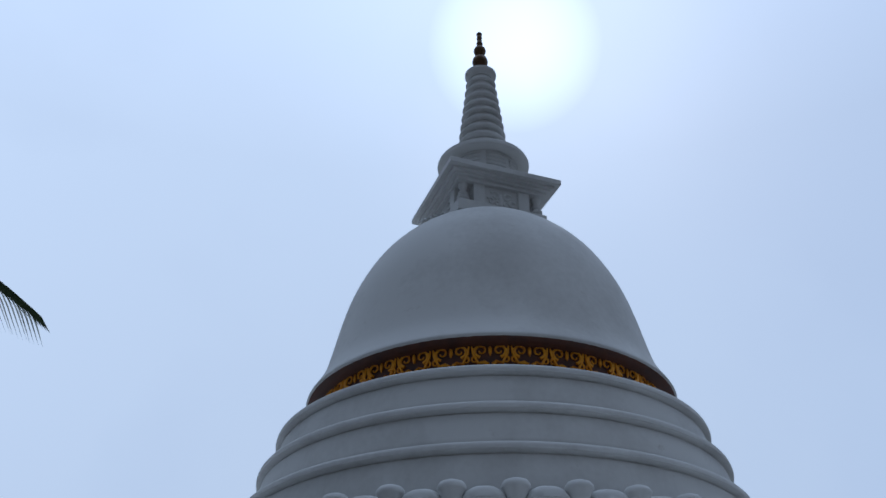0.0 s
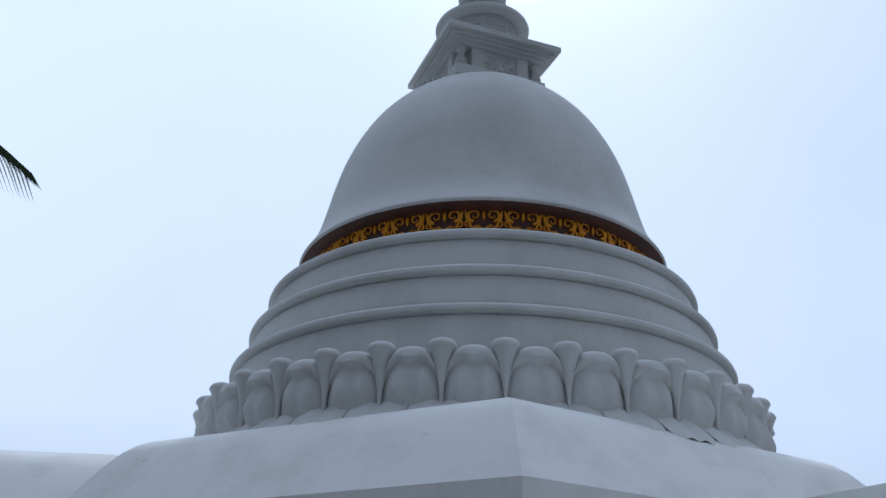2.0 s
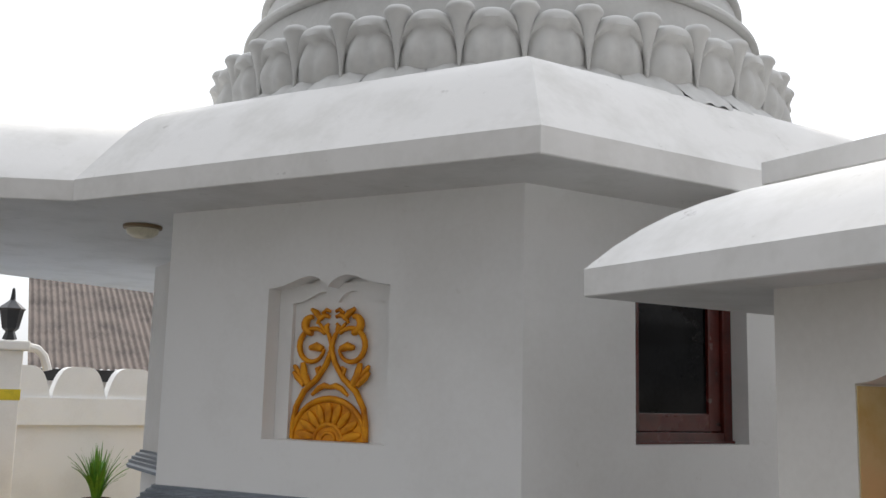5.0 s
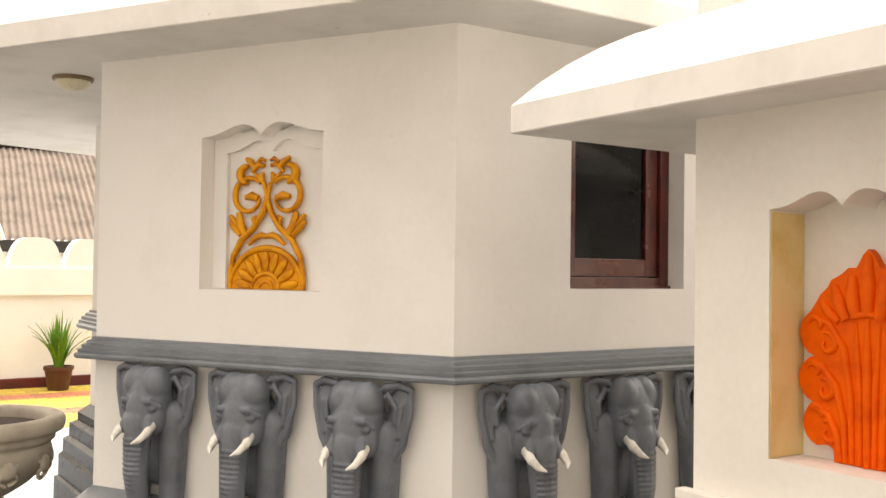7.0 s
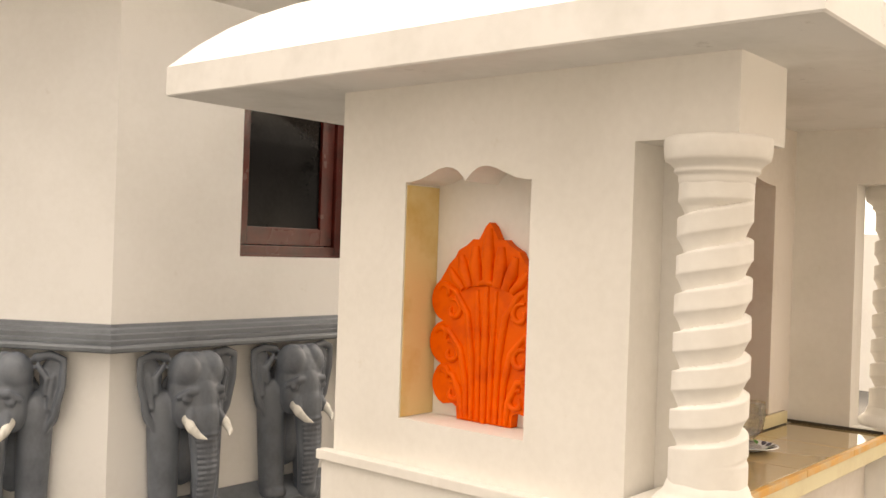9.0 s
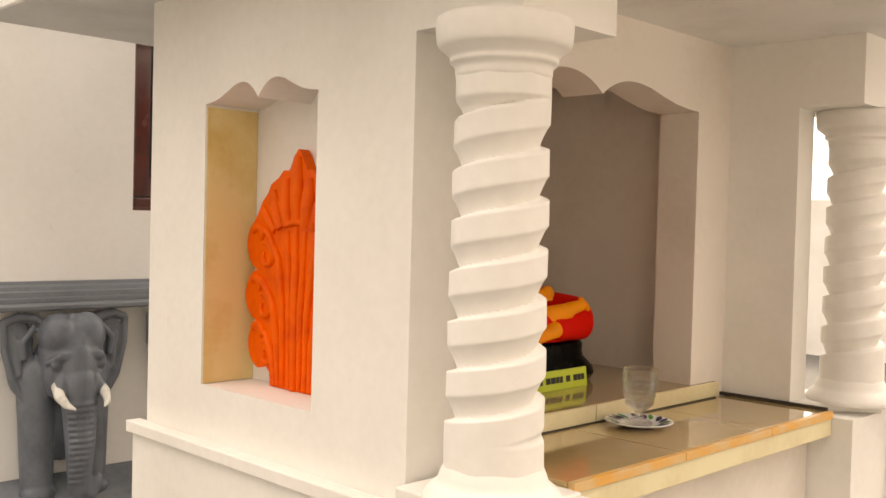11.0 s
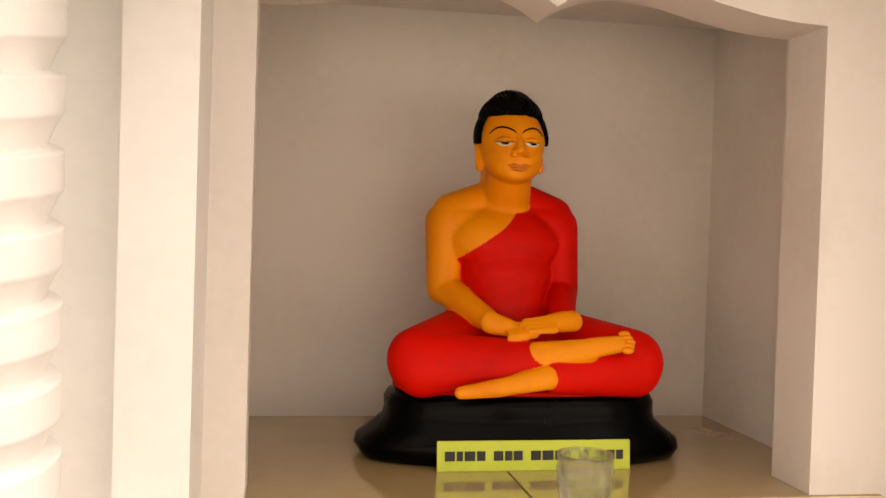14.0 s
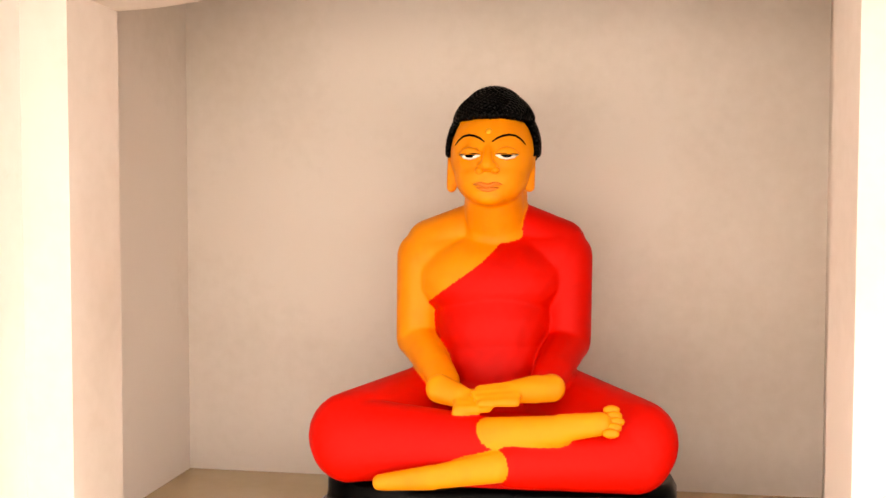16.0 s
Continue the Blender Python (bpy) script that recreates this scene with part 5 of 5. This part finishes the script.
for k in range(10):
    bm = bmesh.new()
    for s in (1, -1):
        tube(bm, [(0.405 - 0.02 * abs(t), 0.05 * math.sin(3 * t) * s, 0.5 + 0.07 * t) for t in [-1 + 0.2 * i for i in range(11)]], 0.012, 6)
    ball(bm, (0.405, 0, 0.51), (0.02, 0.045, 0.05))
    part("leaf_relief", bm, STONE, urn, smooth=True).matrix_basis = pose(0, 0, 0, 0, 0, 36 * k)

# potted spider plant at the wall
plant = base_empty("potted_plant", pose(3.19, 13.35, 0), "green grassy plant in a brown pot", "potted plant")
part("pot", lathe(bmesh.new(), [(0.0, 0.0), (0.12, 0.0), (0.165, 0.26), (0.18, 0.265), (0.18, 0.31), (0.16, 0.31), (0.15, 0.27), (0.0, 0.27)], 28), POT_BROWN, plant, smooth=True)
rnd = random.Random(3)
for k in range(70):
    a, lean, L = rnd.uniform(0, 6.28), rnd.uniform(0.1, 0.75) ** 1.3, rnd.uniform(0.4, 0.78)
    bm = bmesh.new()
    left, right = [], []
    for i in range(7):
        t = i / 6
        r = 0.05 + lean * L * (t ** 1.6) * 0.9
        z = 0.27 + L * (t - lean * 0.55 * t * t)
        w = 0.014 * math.sin(math.pi * min(1, 0.2 + 0.8 * t)) + 0.001
        p = Vector((r * math.cos(a), r * math.sin(a), z))
        side = Vector((-math.sin(a), math.cos(a), 0)) * w
        left.append(bm.verts.new(p - side))
        right.append(bm.verts.new(p + side + Vector((0, 0, 0.006))))
    for i in range(6):
        bm.faces.new((left[i], right[i], right[i + 1], left[i + 1]))
    part("blade", bm, LEAF, plant)

# lantern post by the yard wall
post = base_empty("lantern_post", pose(1.93, 12.54, 0), "white gate post with black lantern and yellow band", "lamp post")
part("post_shaft", box(bmesh.new(), -0.14, 0.14, -0.14, 0.14, 0, 2.05, 0.01), PLASTER, post)
part("post_cap", box(bmesh.new(), -0.2, 0.2, -0.2, 0.2, 2.05, 2.16, 0.02), PLASTER, post)
part("band", box(bmesh.new(), -0.145, 0.145, -0.145, 0.145, 1.5, 1.62, 0.002), YELLOW, post)
part("lantern_body", lathe(bmesh.new(), [(0.03, 2.16), (0.08, 2.18), (0.05, 2.26), (0.09, 2.3), (0.13, 2.5), (0.15, 2.52), (0.03, 2.62), (0.015, 2.75), (0.0, 2.76)], 6), IRON, post)
bracket = part("bracket", tube(bmesh.new(), [(0.2, 0, 2.1), (0.3, 0, 2.08), (0.38, 0, 2.0), (0.42, 0, 1.88), (0.43, 0, 1.84)], 0.05, 8), PLASTER, post, smooth=True)

# palm beyond the yard, only its frond tips come near
palm = base_empty("palm_tree", pose(-2.13, 8.72, 0.1), "palm tree with drooping dark fronds against the sky", "tree")
part("trunk", lathe(bmesh.new(), [(0.24, 0), (0.19, 0.5), (0.16, 2), (0.14, 5), (0.13, 6.6), (0.06, 6.8)], 20, None, lambda a, r, z: r * (1 + 0.05 * math.sin(z * 40))), BARK, palm, smooth=True)


def frond(az, rise, length, droop):
    bm = bmesh.new()
    stem = []
    for i in range(15):
        t = i / 14
        r = length * (t - 0.12 * t * t)
        stem.append(Vector((r * math.cos(az), r * math.sin(az), 6.6 + rise * t * length - droop * length * t * t)))
    tube(bm, stem, lambda t: 0.03 * (1 - t) + 0.004, 6)
    side = Vector((-math.sin(az), math.cos(az), 0))
    for k in range(46):
        t = 0.12 + 0.88 * k / 45
        i = min(13, int(t * 14))
        p = stem[i].lerp(stem[i + 1], t * 14 - i)
        d = (stem[i + 1] - stem[i]).normalized()
        L = 0.75 * math.sin(math.pi * min(1, 0.18 + 0.72 * t)) + 0.1
        for s in (1, -1):
            tip = p + d * L * 0.75 + side * s * L * 0.45 + Vector((0, 0, -L * 0.45))
            mid = p.lerp(tip, 0.5) + Vector((0, 0, 0.06 * L))
            w = d.cross(tip - p).normalized() * 0.017
            a, b, c, e, f = [bm.verts.new(v) for v in (p - w * 0.5, p + w * 0.5, mid + w, tip, mid - w)]
            bm.faces.new((a, b, c, f))
            bm.faces.new((f, c, e))
    return bm


for k in range(12):
    part("frond", frond(radians(0 if k == 0 else 32 + k * 24), 0.12 if k == 0 else 0.55 if k % 2 == 0 else 0.25, 3.6, 0.31 if k == 0 else 0.75), PALM, palm)

# wavy drapes left on the dome
def drape(az, z0, z1, name):
    bm = bmesh.new()
    prof = smooth_profile(DOME, 4)
    pts = [(r, z) for r, z in prof if z0 < z < z1 and r > 0.15]
    n = len(pts) * 3
    prev = None
    for i in range(n):
        q = i / (n - 1) * (len(pts) - 1)
        j = min(len(pts) - 2, int(q))
        r = pts[j][0] + (pts[j + 1][0] - pts[j][0]) * (q - j)
        z = pts[j][1] + (pts[j + 1][1] - pts[j][1]) * (q - j)
        wave = 0.012 * math.sin(i * 1.15)
        row = []
        for k, w in enumerate((-1, -0.3, 0.3, 1)):
            a = radians(az) + w * 0.018 / max(r, 0.2)
            rr = r + 0.012 + wave * (1 if abs(w) == 1 else 0.4)
            row.append(bm.verts.new((rr * math.cos(a), rr * math.sin(a), z - Z0 + 0.008)))
        if prev:
            for k in range(3):
                bm.faces.new((prev[k], prev[k + 1], row[k + 1], row[k]))
        prev = row
    g = bmesh.ops.extrude_face_region(bm, geom=list(bm.faces))
    bmesh.ops.translate(bm, vec=(0, 0, 0.006), verts=[v for v in g["geom"] if isinstance(v, bmesh.types.BMVert)])
    ob = part(name, bm, STUPA_WHITE, None, smooth=True)
    ob.matrix_basis = stupa.matrix_basis
    return tagged(ob, "wavy dirty white garland strip hung down the dome", "garland", "dome garlands")


drape(-20, 4.95, 5.42, "garland")
drape(-163, 5.12, 5.44, "garland")

# ---- paving pieces ----
me_pv = {}
for key, m in (("y", PAVER_YELLOW), ("r", PAVER_RED)):
    me_pv[key] = to_mesh("paver", finish(box(bmesh.new(), -0.11, 0.11, -0.055, 0.055, 0, 0.012, 0.004)), m)
me_ft = to_mesh("floor_tile", finish(box(bmesh.new(), -0.2985, 0.2985, -0.2985, 0.2985, 0, 0.012, 0.002)), FLOOR_TILE)
paving = tagged(part("pavement_pavers", box(bmesh.new(), 0.4, 5.4, 10.3, 13.9, -0.1, 0.003), PAVING), "yellow and red block paving of the yard", "pavement", kind="structure")
for i in range(14):
    for j in range(22):
        x, y = 1.9 + i * 0.226 + (0.113 if j % 2 else 0), 10.42 + j * 0.152
        ob = new("paver", me_pv["r" if (j // 3) % 3 == 2 else "y"])
        ob.parent = paving
        ob.matrix_basis = pose(x, y, 0.003) @ Matrix.Diagonal((1, 1.32, 1, 1))
floor = tagged(part("pavement_tiles", box(bmesh.new(), -0.6, 4.2, 6.3, 10.3, -0.1, 0.002), PAVING), "pale blue-grey floor tiles by the porch", "pavement", kind="structure")
for i in range(7):
    for j in range(7):
        ob = new("floor_tile", me_ft)
        ob.parent = floor
        ob.matrix_basis = pose(-0.1 + i * 0.6, 6.62 + j * 0.6, 0.002)
